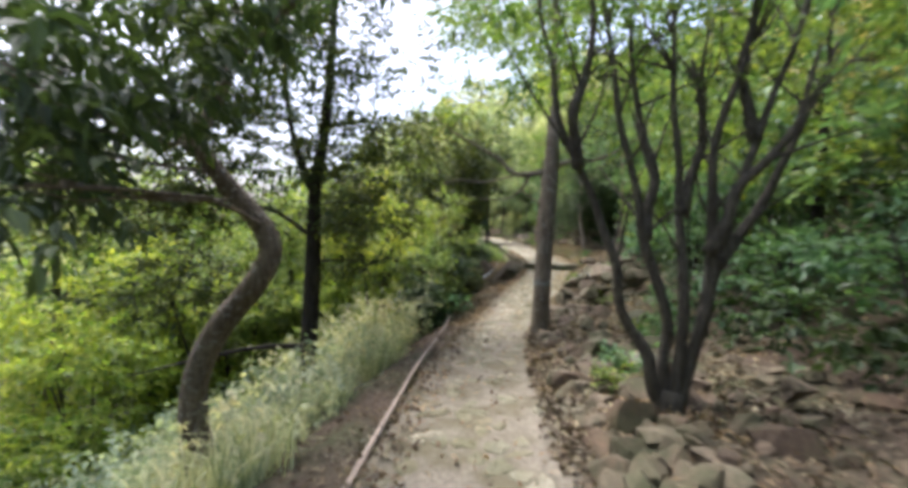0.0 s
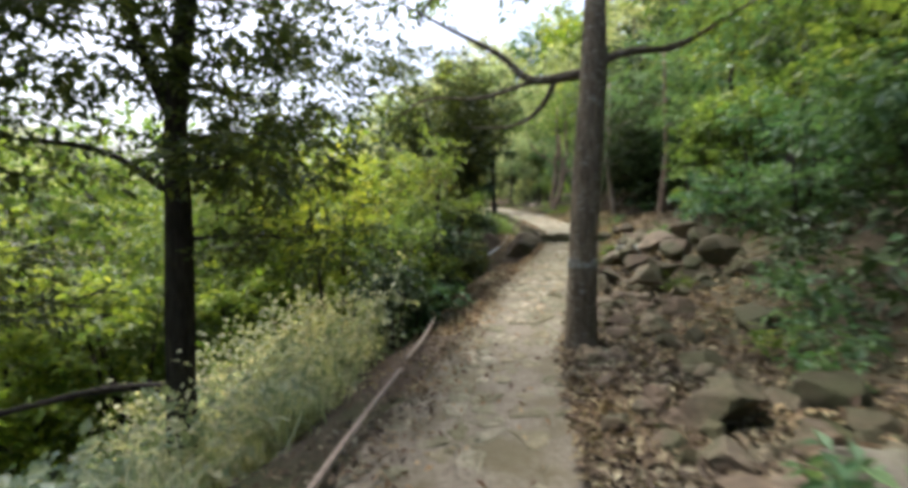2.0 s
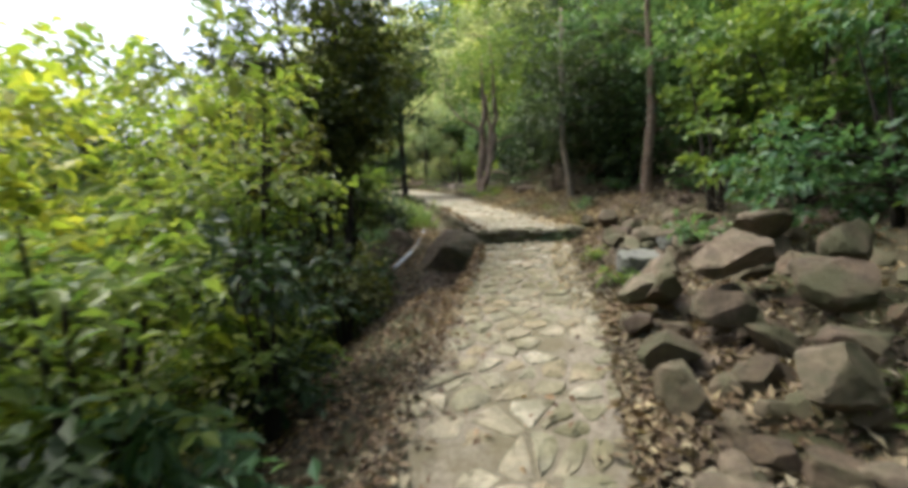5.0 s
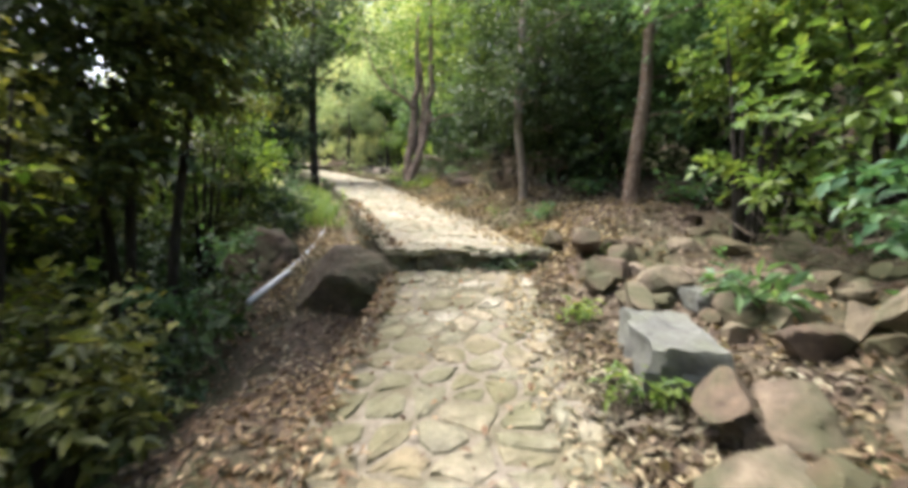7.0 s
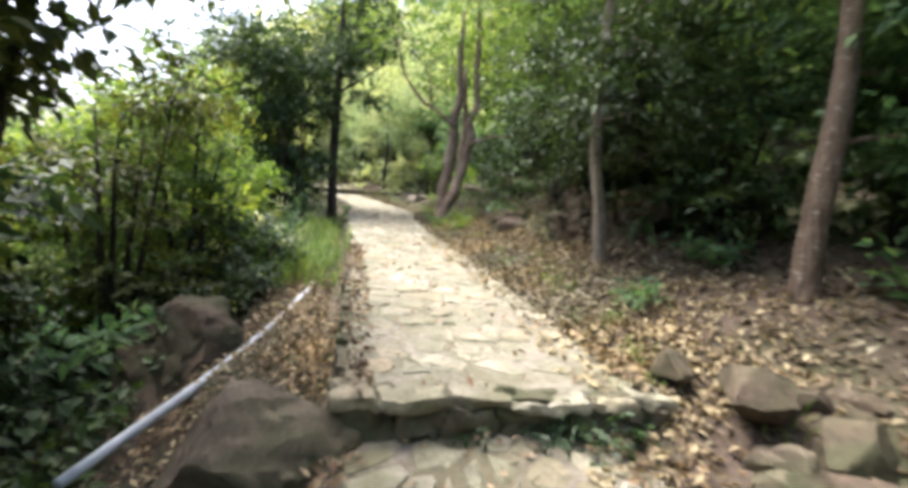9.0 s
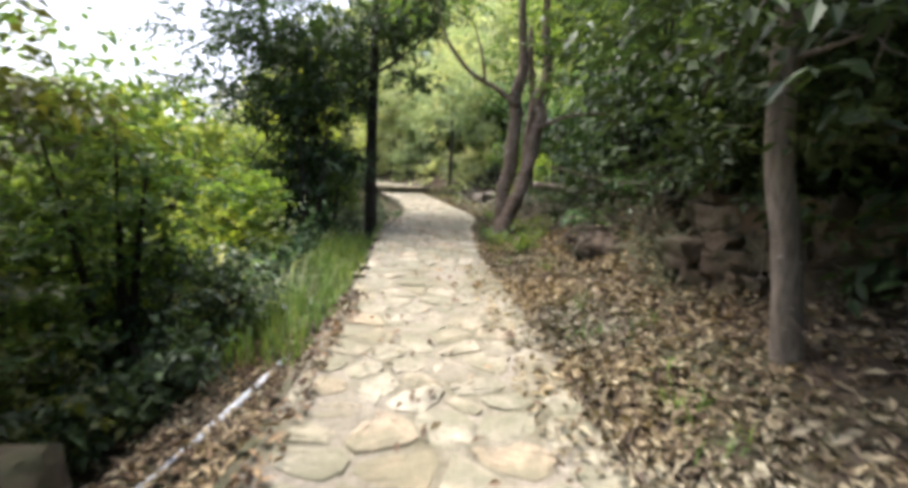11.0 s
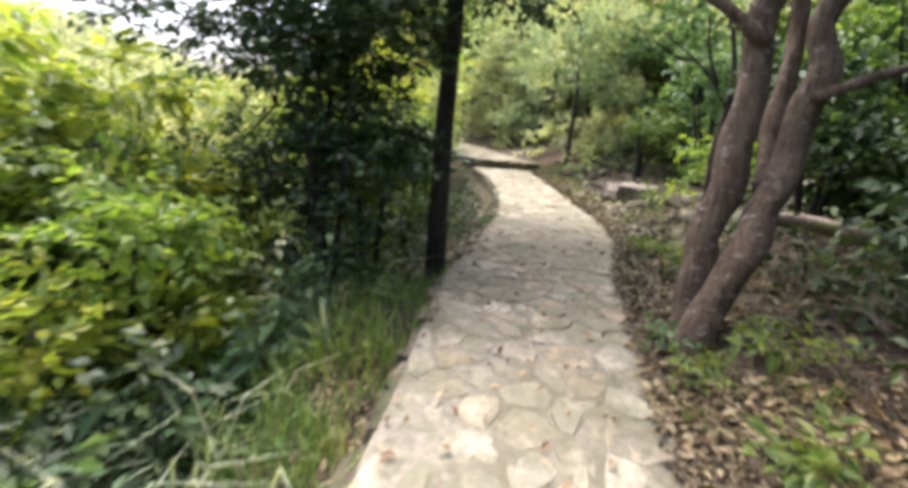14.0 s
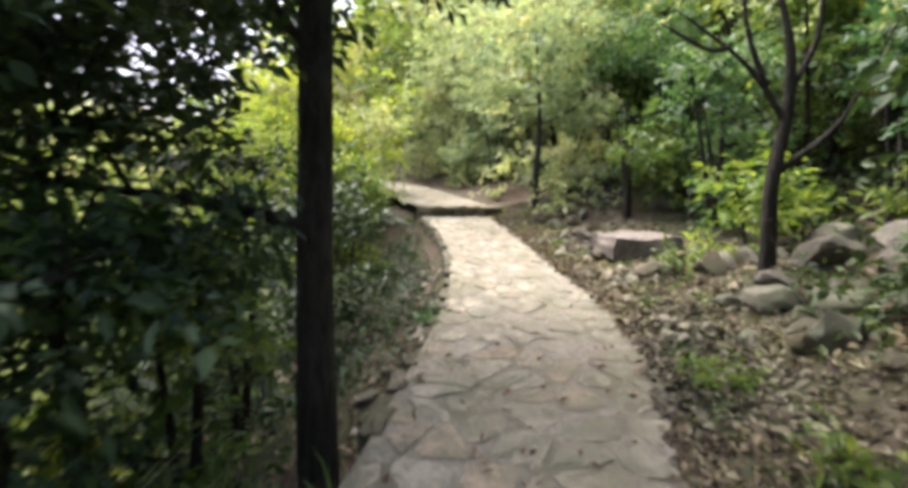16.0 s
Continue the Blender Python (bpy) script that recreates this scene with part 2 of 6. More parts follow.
def wob(x, y, s=1.0):
    return (np.sin(x * 1.7 * s + 1.3 * np.sin(y * 1.1 * s)) + np.sin(y * 2.3 * s + 1.9 * np.sin(x * 0.9 * s) + 2) + 0.6 * np.sin((x + y) * 4.1 * s + 1)) / 2.6


def ground(x, y):
    x, y = np.asarray(x, float), np.asarray(y, float)
    zc = np.interp(y, SOFT_Y, SOFT_Z)
    dl, dr = np.maximum(edge(y, -1) - x, 0), np.maximum(x - edge(y, 1), 0)
    shelf = np.interp(y, (13, 14.5, 18, 19.5), (0.45, 0.75, 0.75, 0.55))
    wall = np.interp(y, (12.4, 13.6, 15, 18, 20, 21.5, 23, 28, 30), (0.1, 0.36, 0.42, 0.40, 0.25, 0.25, 0.5, 0.4, 0.1))
    left = -wall * ease(dl / 0.14) - 0.62 * np.clip(dl - shelf, 0, 3.4) - 0.22 * np.clip(dl - shelf - 3.4, 0, 16) + 0.36 * np.clip(dl - 30, 0, 60)
    slope = np.interp(y, (7, 9.5, 12, 22, 24.4, 25.4, 28, 30.5), (0.13, 0.26, 0.30, 0.30, 0.33, 0.10, 0.10, 0.25))
    right = 0.04 * ease(dr / 0.1) + slope * np.clip(dr - np.interp(y, (8, 10, 13.6, 15), (0.0, 0.42, 0.42, 0.1)), 0, 3) + 0.5 * np.clip(dr - 3, 0, 22) + 0.1 * np.clip(dr - 25, 0, 60)
    right = right + 0.42 * ease((x - 4.45) / 0.3) * np.exp(-((y - 19.1) / 1.0) ** 4) * (x > edge(y, 1)) - 0.85 * np.exp(-(((x - 4.36) / 0.2) ** 4 + ((y - 19.2) / 0.26) ** 4))     # hollow under the bank
    off = ease((dl + dr) / 0.8)
    under = -0.10 * (dl + dr == 0)
    return zc + left + right + under + off * (0.07 * wob(x, y) + 0.03 * wob(x, y, 3.1))


def in_hollow(x, y):
    return (np.abs(x - 4.36) < 0.2) & (np.abs(y - 19.2) < 0.26)


# ---- mesh helpers ----
def mesh_np(name, V, faces, smooth=True):
    V = np.asarray(V, np.float32)
    me = bpy.data.meshes.new(name)
    me.vertices.add(len(V))
    me.vertices.foreach_set("co", V.ravel())
    faces = [np.asarray(f, np.int32) for f in faces if len(f)]
    loops = np.concatenate([f.ravel() for f in faces])
    sizes = np.concatenate([np.full(len(f), f.shape[1], np.int32) for f in faces])
    me.loops.add(len(loops))
    me.loops.foreach_set("vertex_index", loops)
    me.polygons.add(len(sizes))
    me.polygons.foreach_set("loop_start", np.concatenate([[0], np.cumsum(sizes)[:-1]]).astype(np.int32))
    me.polygons.foreach_set("use_smooth", np.full(len(sizes), smooth))
    me.update(calc_edges=True)
    me.validate()
    return me


class Geo:
    """Gathers tubes and faces for one mesh."""

    def __init__(self):
        self.V, self.Q, self.T, self.n = [], [], [], 0

    def tube(self, pts, radii, seg=8, lump=0.0, rng=None, fine=4):
        P = smooth_line(np.asarray(pts, float), fine)
        R = np.interp(np.linspace(0, 1, len(P)), np.linspace(0, 1, len(radii)), radii)
        T = np.gradient(P, axis=0)
        T /= np.linalg.norm(T, axis=1)[:, None] + 1e-9
        ref = np.array([1.0, 0.15, 0.1]) if abs(T[:, 2]).mean() > 0.6 else np.array([0.1, 0.1, 1.0])
        A = np.cross(T, ref)
        A /= np.linalg.norm(A, axis=1)[:, None] + 1e-9
        B = np.cross(T, A)
        a = np.linspace(0, 2 * np.pi, seg, endpoint=False)
        k = np.ones((len(P), seg))
        if lump and rng is not None:
            ph = rng.uniform(0, 6, 3)
            s = np.linspace(0, len(P) * 0.9, len(P))[:, None]
            k += lump * (np.sin(2 * a + ph[0] + s * 0.5) * 0.5 + np.sin(3 * a + ph[1] - s * 0.8) * 0.5 + rng.normal(0, 0.25, k.shape))
        ring = P[:, None] + (R[:, None] * k)[..., None] * (np.cos(a)[None, :, None] * A[:, None] + np.sin(a)[None, :, None] * B[:, None])
        i = np.arange(len(P) - 1)[:, None] * seg
        j = np.arange(seg)[None]
        q = np.stack([i + j, i + (j + 1) % seg, i + seg + (j + 1) % seg, i + seg + j], -1).reshape(-1, 4)
        base = self.n
        self.V += [ring.reshape(-1, 3), P[[0, -1]]]
        self.Q.append(q + base)
        m = len(P) * seg
        jj = np.arange(seg)
        self.T.append(np.stack([np.full(seg, m), (jj + 1) % seg, jj], -1) + base)
        self.T.append(np.stack([np.full(seg, m + 1), m - seg + jj, m - seg + (jj + 1) % seg], -1) + base)
        self.n += m + 2

    def mesh(self, name):
        return mesh_np(name, np.concatenate(self.V), [np.concatenate(self.Q), np.concatenate(self.T)])


def smooth_line(P, k):
    if len(P) < 3:
        return np.array([P[0] + (P[-1] - P[0]) * s for s in np.linspace(0, 1, k + 1)])
    E = np.vstack([2 * P[0] - P[1], P, 2 * P[-1] - P[-2]])
    out = []
    for i in range(1, len(E) - 2):
        p0, p1, p2, p3 = E[i - 1:i + 3]
        for s in np.arange(k) / k:
            out.append(0.5 * (2 * p1 + (p2 - p0) * s + (2 * p0 - 5 * p1 + 4 * p2 - p3) * s * s + (3 * p1 - p0 - 3 * p2 + p3) * s ** 3))
    out.append(P[-1])
    return np.array(out)


def unit(a):
    return a / (np.linalg.norm(a, axis=-1, keepdims=True) + 1e-9)


def sprays(rng, C, D, n, length, leaf, wide, droop=0.15):
    """Leafy shoots: at each place of C a shoot along D with n leaves in turn to its two sides."""
    M = len(C)
    D = unit(D)
    side = unit(np.cross(D, np.array([0, 0, 1.0])) + rng.normal(0, 0.35, (M, 3)))
    i = np.arange(n)
    t = (i + 0.6) / n
    pos = C[:, None] + D[:, None] * (length * t)[None, :, None] + rng.normal(0, leaf * 0.12, (M, n, 3))
    sg = np.where(i % 2, 1.0, -1.0)[None, :, None]
    ld = unit(D[:, None] * 0.55 + sg * side[:, None] * 0.85 + rng.normal(0, 0.32, (M, n, 3)) - np.array([0, 0, droop]))
    nm = np.array([0, 0, 1.0]) + rng.normal(0, 0.45, (M, n, 3))
    ls = unit(np.cross(nm, ld))
    nm = np.cross(ld, ls)
    L = leaf * rng.uniform(0.65, 1.25, (M, n, 1))
    W = L * wide
    v = np.stack([pos, pos + ld * L * 0.45 + ls * W + nm * W * 0.3, pos + ld * L - np.array([0, 0, 1.0]) * L * 0.12, pos + ld * L * 0.45 - ls * W + nm * W * 0.3], 2)
    b = np.arange(M * n)[:, None] * 4
    F = np.concatenate([b + [0, 1, 2], b + [0, 2, 3]])
    return v.reshape(-1, 3), F


def leaves_mesh(name, parts_):
    V, F, k = [], [], 0
    for v, f in parts_:
        V.append(v)
        F.append(f + k)
        k += len(v)
    return mesh_np(name, np.concatenate(V), [np.concatenate(F)], smooth=False)


def part(name, me, material, parent, label=""):
    ob = new(name, me)
    me.materials.append(material)
    ob.parent = parent
    if label:
        ob["label"] = label
    return ob


def thing(name, at, label, category, group=""):
    e = new(name)
    e.location = at
    e.empty_display_size = 0.2
    return tagged(e, label, category, group)


# ---- plants ----
def lobe_shoots(rng, lobe, gap=0.35):
    """Places and directions of shoots in one lobe of a crown: shell-heavy, with holes."""
    c, r, n = np.array(lobe[:3]), np.array(lobe[3:6]), int(lobe[6])
    u = unit(rng.normal(0, 1, (int(n * 1.6), 3)))
    rad = rng.uniform(0.15, 1.0, (len(u), 1)) ** 0.55
    p = u * rad
    f = np.sin(p[:, 0] * 5 + c[0] * 3) + np.sin(p[:, 1] * 6 + c[1] * 2) + np.sin(p[:, 2] * 5.5 + c[2])
    keep = f > np.quantile(f, gap)
    p, u = p[keep][:n], u[keep][:n]
    d = u + rng.normal(0, 0.5, p.shape)
    d[:, 2] *= 0.5
    return c + p * r, d


def plant(name, base, label, category, stems, lobes, bark, leafmat, leaf=0.09, wide=0.24, per=9, shoot=0.32, seed=1, group="", droop=0.15,
          limbs=(), seg=8, twigs=5, lump=0.08, gap=0.35, stem_name="trunk"):
    """A tree or shrub. stems and limbs: (points, radii) in metres from the base; lobes of leaves: centre, radii and number of shoots."""
    rng = np.random.default_rng(seed)
    root = thing(name, base, label, category, group)
    allp = []
    for pts, rad in stems:
        g = Geo()
        g.tube(pts, rad, seg, lump, rng)
        part(stem_name, g.mesh(stem_name), bark, root)
        allp.append(smooth_line(np.asarray(pts, float), 4))
    for pts, rad in limbs:
        g = Geo()
        g.tube(pts, rad, max(5, seg - 3), lump, rng)
        part("limb", g.mesh("limb"), bark, root)
        allp.append(smooth_line(np.asarray(pts, float), 4))
    P = np.concatenate(allp)
    zmax = P[:, 2].max()
    tw = Geo()
    clouds = []
    for lb in lobes:
        c, r = np.array(lb[:3]), np.array(lb[3:6])
        cost = np.linalg.norm(P - c, axis=1) + np.maximum(P[:, 2] - c[2], 0) * 1.2
        s = P[cost.argmin()]
        mid = (s + c) / 2 + rng.normal(0, 0.08, 3) * np.linalg.norm(c - s)
        rr = 0.006 + 0.007 * np.linalg.norm(c - s) ** 0.5
        tw.tube([s, mid, c], [rr * 1.3, rr, rr * 0.6], 4, fine=2)
        for _ in range(twigs):
            e = c + unit(rng.normal(0, 1, 3)) * r * rng.uniform(0.5, 0.95)
            a = mid + (c - mid) * rng.uniform(0, 1)
            tw.tube([a, (a + e) / 2 + rng.normal(0, 0.05, 3), e], [rr * 0.6, rr * 0.4, rr * 0.15], 3, fine=1)
        C, D = lobe_shoots(rng, lb, gap)
        clouds.append(sprays(rng, C, D, per, shoot, leaf, wide, droop))
    if lobes:
        tagged(part("branchwork", tw.mesh("branchwork"), bark, root), kind="stuff")
        tagged(part("crown", leaves_mesh("crown", clouds), leafmat, root), kind="stuff")
    return root


def shrub(x, y, h, r, leafmat, seed, dens=1.0, leaf=0.115, name="shrub", label="dense green shrub on the bank", bark=None, wide=0.27, stems_n=4, low=0.15, group="shrubs along the path", per=8):
    rng = np.random.default_rng(seed)
    stems, lobes = [], []
    for i in range(stems_n):
        a = rng.uniform(0, 6.28)
        q = np.array([math.cos(a), math.sin(a), 0]) * r * rng.uniform(0.25, 0.6)
        stems.append(([(q[0] * 0.15, q[1] * 0.15, -0.1), tuple(q * 0.5 + [0, 0, h * 0.35]), tuple(q + [0, 0, h * rng.uniform(0.6, 0.85)])], [0.012 + 0.012 * h, 0.01 + 0.006 * h, 0.006]))
    k = max(5, int(6 * r * h / 2))
    for i in range(k):
        a, q = rng.uniform(0, 6.28), r * rng.uniform(0.1, 0.75)
        zz = h * rng.uniform(low, 0.88)
        s = rng.uniform(0.28, 0.5) * min(r, h)
        lobes.append((q * math.cos(a), q * math.sin(a), zz, s * 1.25, s * 1.25, s * 0.75, 50 * dens * (s / 0.5) ** 1.6 + 10))
    return plant(name, (x, y, float(ground(x, y))), label, "shrub", stems, lobes, bark or BARK_DARK, leafmat, leaf, wide, per, 0.3, seed, group, stem_name="stem", seg=6, twigs=3)


def wood_tree(h, leafmat, seed, bark, leaf=0.195, shoots=33, per=6, lobes_n=15, label="leafy evergreen tree of the hillside woodland"):
    """A tree of the woods behind, at the origin."""
    rng = np.random.default_rng(seed)
    lean = rng.normal(0, 0.05, 2) * h
    trunk = [(0, 0, -0.5), (lean[0] * 0.2, lean[1] * 0.3, h * 0.25), (lean[0] * 0.8, lean[1] * 0.5, h * 0.55), (lean[0], lean[1], h * 0.92)]
    lobes, limbs = [], []
    for i in range(lobes_n):
        a = i * 2.4 + rng.uniform(-0.5, 0.5)
        zz = h * (0.2 + 0.78 * (i + rng.uniform(0, 1)) / lobes_n)
        q = h * 0.27 * (1.15 - abs(zz / h - 0.5)) * rng.uniform(0.3, 1.1)
        s = h * rng.uniform(0.11, 0.17)
        lobes.append((lean[0] * 0.7 + q * math.cos(a), lean[1] * 0.7 + q * math.sin(a), zz, s * 1.3, s * 1.3, s * 0.75, shoots))
        if i % 5 == 2:
            limbs.append(([(lean[0] * 0.5, lean[1] * 0.5, zz * 0.7), (q * 0.5 * math.cos(a), q * 0.5 * math.sin(a), zz * 0.85), (q * math.cos(a), q * math.sin(a), zz)], [0.02 * h / 3, 0.012 * h / 3, 0.006]))
    return plant("woodland_tree", (0, 0, 0), label, "tree", [(trunk, [0.022 * h, 0.016 * h, 0.011 * h, 0.005 * h])], lobes, bark, leafmat,
                 leaf, 0.3, per, 0.4, seed, "woodland trees", limbs=limbs, seg=6, twigs=1 if leaf < 0.25 else 0, gap=0.25)


def blades(rng, X, Y, h, wide, bend=0.5):
    """Grass blades rooted at X, Y."""
    n = len(X)
    Z = ground(X, Y) - 0.02
    b = np.stack([X, Y, Z], -1)
    a = rng.uniform(0, 6.28, n)
    d = np.stack([np.cos(a), np.sin(a), np.zeros(n)], -1)
    s = np.stack([-np.sin(a), np.cos(a), np.zeros(n)], -1)
    H = (h * rng.uniform(0.5, 1.2, n))[:, None]
    bb = (bend * rng.uniform(0.3, 1.3, n))[:, None]
    W = wide * rng.uniform(0.6, 1.3, (n, 1))
    up = np.array([0, 0, 1.0])
    m1 = b + up * H * 0.6 + d * H * bb * 0.35
    tip = b + up * H * (1 - 0.35 * bb) + d * H * bb
    v = np.stack([b - s * W, b + s * W, m1 + s * W * 0.8, m1 - s * W * 0.8, tip], 1)
    k = np.arange(n)[:, None] * 5
    return v.reshape(-1, 3), np.concatenate([k + [0, 1, 2], k + [0, 2, 3], k + [3, 2, 4]])


def tufts(rng, C, n, spread):
    """Places of n blades round each tuft centre of C."""
    P = np.repeat(C, n, axis=0) + rng.normal(0, spread, (len(C) * n, 2))
    return P[:, 0], P[:, 1]


# ---- stones ----
def rock_mesh(name, seed, flat=0.65, cuts=12, sub=4):
    rng = np.random.default_rng(seed)
    bm = bmesh.new()
    bmesh.ops.create_icosphere(bm, subdivisions=sub, radius=1)
    N = unit(rng.normal(0, 1, (cuts, 3)))
    D = rng.uniform(0.45, 0.78, cuts)
    for v in bm.verts:
        p = np.array(v.co)
        for _ in range(3):
            e = N @ p - D
            i = e.argmax()
            if e[i] > 0:
                p = p - N[i] * e[i] * 0.96
        q = Vector(p)
        p = p * (1 + 0.09 * noise.noise(q * 2.1 + Vector((seed, 0, 0))) + 0.05 * noise.noise(q * 7.1 + Vector((0, seed, 0))) + 0.03 * noise.noise(q * 15 + Vector((0, seed, 3))))
        v.co = p * [1, 0.8, flat]
    me = bpy.data.meshes.new(name)
    bm.to_mesh(me)
    bm.free()
    for p in me.polygons:
        p.use_smooth = True
    me.set_sharp_from_angle(angle=radians(24))
    return me


def block_mesh(name, sx, sy, sz, seed, rough=0.02, seg=3):
    """A hewn block with worn, uneven faces, standing on z = 0."""
    rng = np.random.default_rng(seed)
    bm = bmesh.new()
    bmesh.ops.create_cube(bm, size=1)
    bmesh.ops.subdivide_edges(bm, edges=bm.edges, cuts=seg, use_grid_fill=True)
    ph = rng.uniform(0, 6, 6)
    for v in bm.verts:
        c = v.co
        r = 1 - 0.05 * (c.length / 0.866) ** 6
        w = math.sin(c.x * 7 + ph[0]) * math.sin(c.y * 6 + ph[1]) + math.sin(c.z * 8 + ph[2] + c.x * 3)
        v.co = Vector((c.x * sx * r, c.y * sy * r, (c.z + 0.5) * sz)) + Vector(rng.normal(0, rough * 0.35, 3)) + c.normalized() * w * rough
    me = bpy.data.meshes.new(name)
    bm.to_mesh(me)
    bm.free()
    return me

def rough_block(name, sx, sy, sz, seed, rough):
    """A broken stone: a rounded block pushed about by noise at three sizes, standing on z = 0."""
    bm = bmesh.new()
    bmesh.ops.create_cube(bm, size=1)
    bmesh.ops.subdivide_edges(bm, edges=bm.edges, cuts=6, use_grid_fill=True)
    off = Vector((seed * 1.37, seed * 0.71, 0))
    for v in bm.verts:
        c = v.co.copy()
        c *= 1 - 0.07 * (c.length / 0.866) ** 5
        p = Vector((c.x * sx, c.y * sy, (c.z + 0.5) * sz))
        q = p + off
        v.co = p + Vector((noise.noise(q * 5), noise.noise(q * 5 + Vector((7, 0, 0))), 0.5 * noise.noise(q * 6 + Vector((0, 9, 0))))) * rough + c.normalized() * (noise.noise(q * 14) * rough * 0.7 + noise.noise(q * 30) * rough * 0.4)
    me = bpy.data.meshes.new(name)
    bm.to_mesh(me)
    bm.free()
    for p in me.polygons:
        p.use_smooth = True
    me.set_sharp_from_angle(angle=radians(32))
    return me


# ---- ground ----
def ground_axis(lo, hi, fine_lo, fine_hi, step):
    a = np.arange(fine_lo, fine_hi + 1e-6, step)
    w = [a]
    k, s = fine_hi, step
    while k < hi:
        s *= 1.22
        k += s
        w.append([k])
    k, s = fine_lo, step
    while k > lo:
        s *= 1.22
        k -= s
        w.insert(0, [k])
    return np.concatenate(w)


gx, gy = ground_axis(-900, 900, -6, 9, 0.12), ground_axis(-900, 900, -3, 34, 0.14)
GX, GY = np.meshgrid(gx, gy)
GV = np.stack([GX, GY, ground(GX, GY)], -1).reshape(-1, 3)
w = len(gx)
gi = (np.arange(len(gy) - 1)[:, None] * w + np.arange(w - 1)[None]).reshape(-1, 1)
ground_me = mesh_np("ground", GV, [gi + [0, 1, w + 1, w]])
ground_me.materials.append(SOIL)
tagged(new("ground", ground_me), "brown leaf-strewn forest soil falling away below the path", "ground", kind="structure")

# ---- trees that stand by the path ----
def rel(pts, b, by=(0, 0, 0)):
    return [tuple(np.array(p) + by - b) for p in pts]


def wiggle(pts, amp, seed):
    rng = np.random.default_rng(seed)
    P = smooth_line(np.array(pts, float), 2)
    P[1:-1] += rng.normal(0, amp, (len(P) - 2, 3)) * [1, 1, 0.3]
    return [tuple(q) for q in P]


def at_ground(x, y, sink=0.0):
    return (x, y, float(ground(x, y)) - sink)


b = np.array(at_ground(-2.05, 4.0))
plant("crooked_tree", b, "crooked grey-brown tree with an S-bent trunk and leaves coloured dark as if backlit", "tree",
      [(rel([(-2.05, 4.0, -1.5), (-2.07, 4.0, -0.68), (-2.15, 4.0, 0.08), (-1.98, 4.0, 0.62), (-1.62, 4.0, 1.10), (-1.55, 4.0, 1.42), (-1.9, 4.0, 1.85), (-2.28, 4.0, 2.25), (-2.8, 3.9, 2.5), (-3.4, 3.8, 2.7)], b),
        [0.16, 0.135, 0.11, 0.105, 0.10, 0.092, 0.08, 0.066, 0.045, 0.03])],
      [(*(np.array(c) - b), *r) for c, r in [((-2.0, 3.2, 2.5), (0.7, 0.5, 0.4, 60)), ((-2.9, 3.3, 2.5), (0.7, 0.6, 0.5, 80)), ((-2.9, 3.0, 2.0), (0.6, 0.5, 0.45, 70)), ((-1.7, 2.9, 3.1), (0.8, 0.7, 0.35, 70)),
                                            ((-2.3, 2.6, 1.75), (0.4, 0.35, 0.3, 28)), ((-1.8, 2.0, 1.62), (0.3, 0.3, 0.22, 15)), ((-2.1, 2.2, 2.2), (0.45, 0.4, 0.3, 36)), ((-3.4, 4.0, 3.0), (0.9, 0.8, 0.5, 80)), ((-1.0, 3.4, 3.6), (0.7, 0.6, 0.3, 40)), ((-2.2, 4.6, 3.6), (0.9, 0.8, 0.5, 60))]],
      BARK_GREY, LEAF_DARK_SHADE, leaf=0.15, wide=0.22, per=8, shoot=0.3, seed=11, droop=0.6,
      limbs=[(rel([(-2.2, 4.0, 2.2), (-1.8, 4.0, 3.0), (-1.3, 4.0, 3.5), (-0.9, 3.9, 3.9)], b), [0.06, 0.045, 0.03, 0.015])], lump=0.05, seg=12)

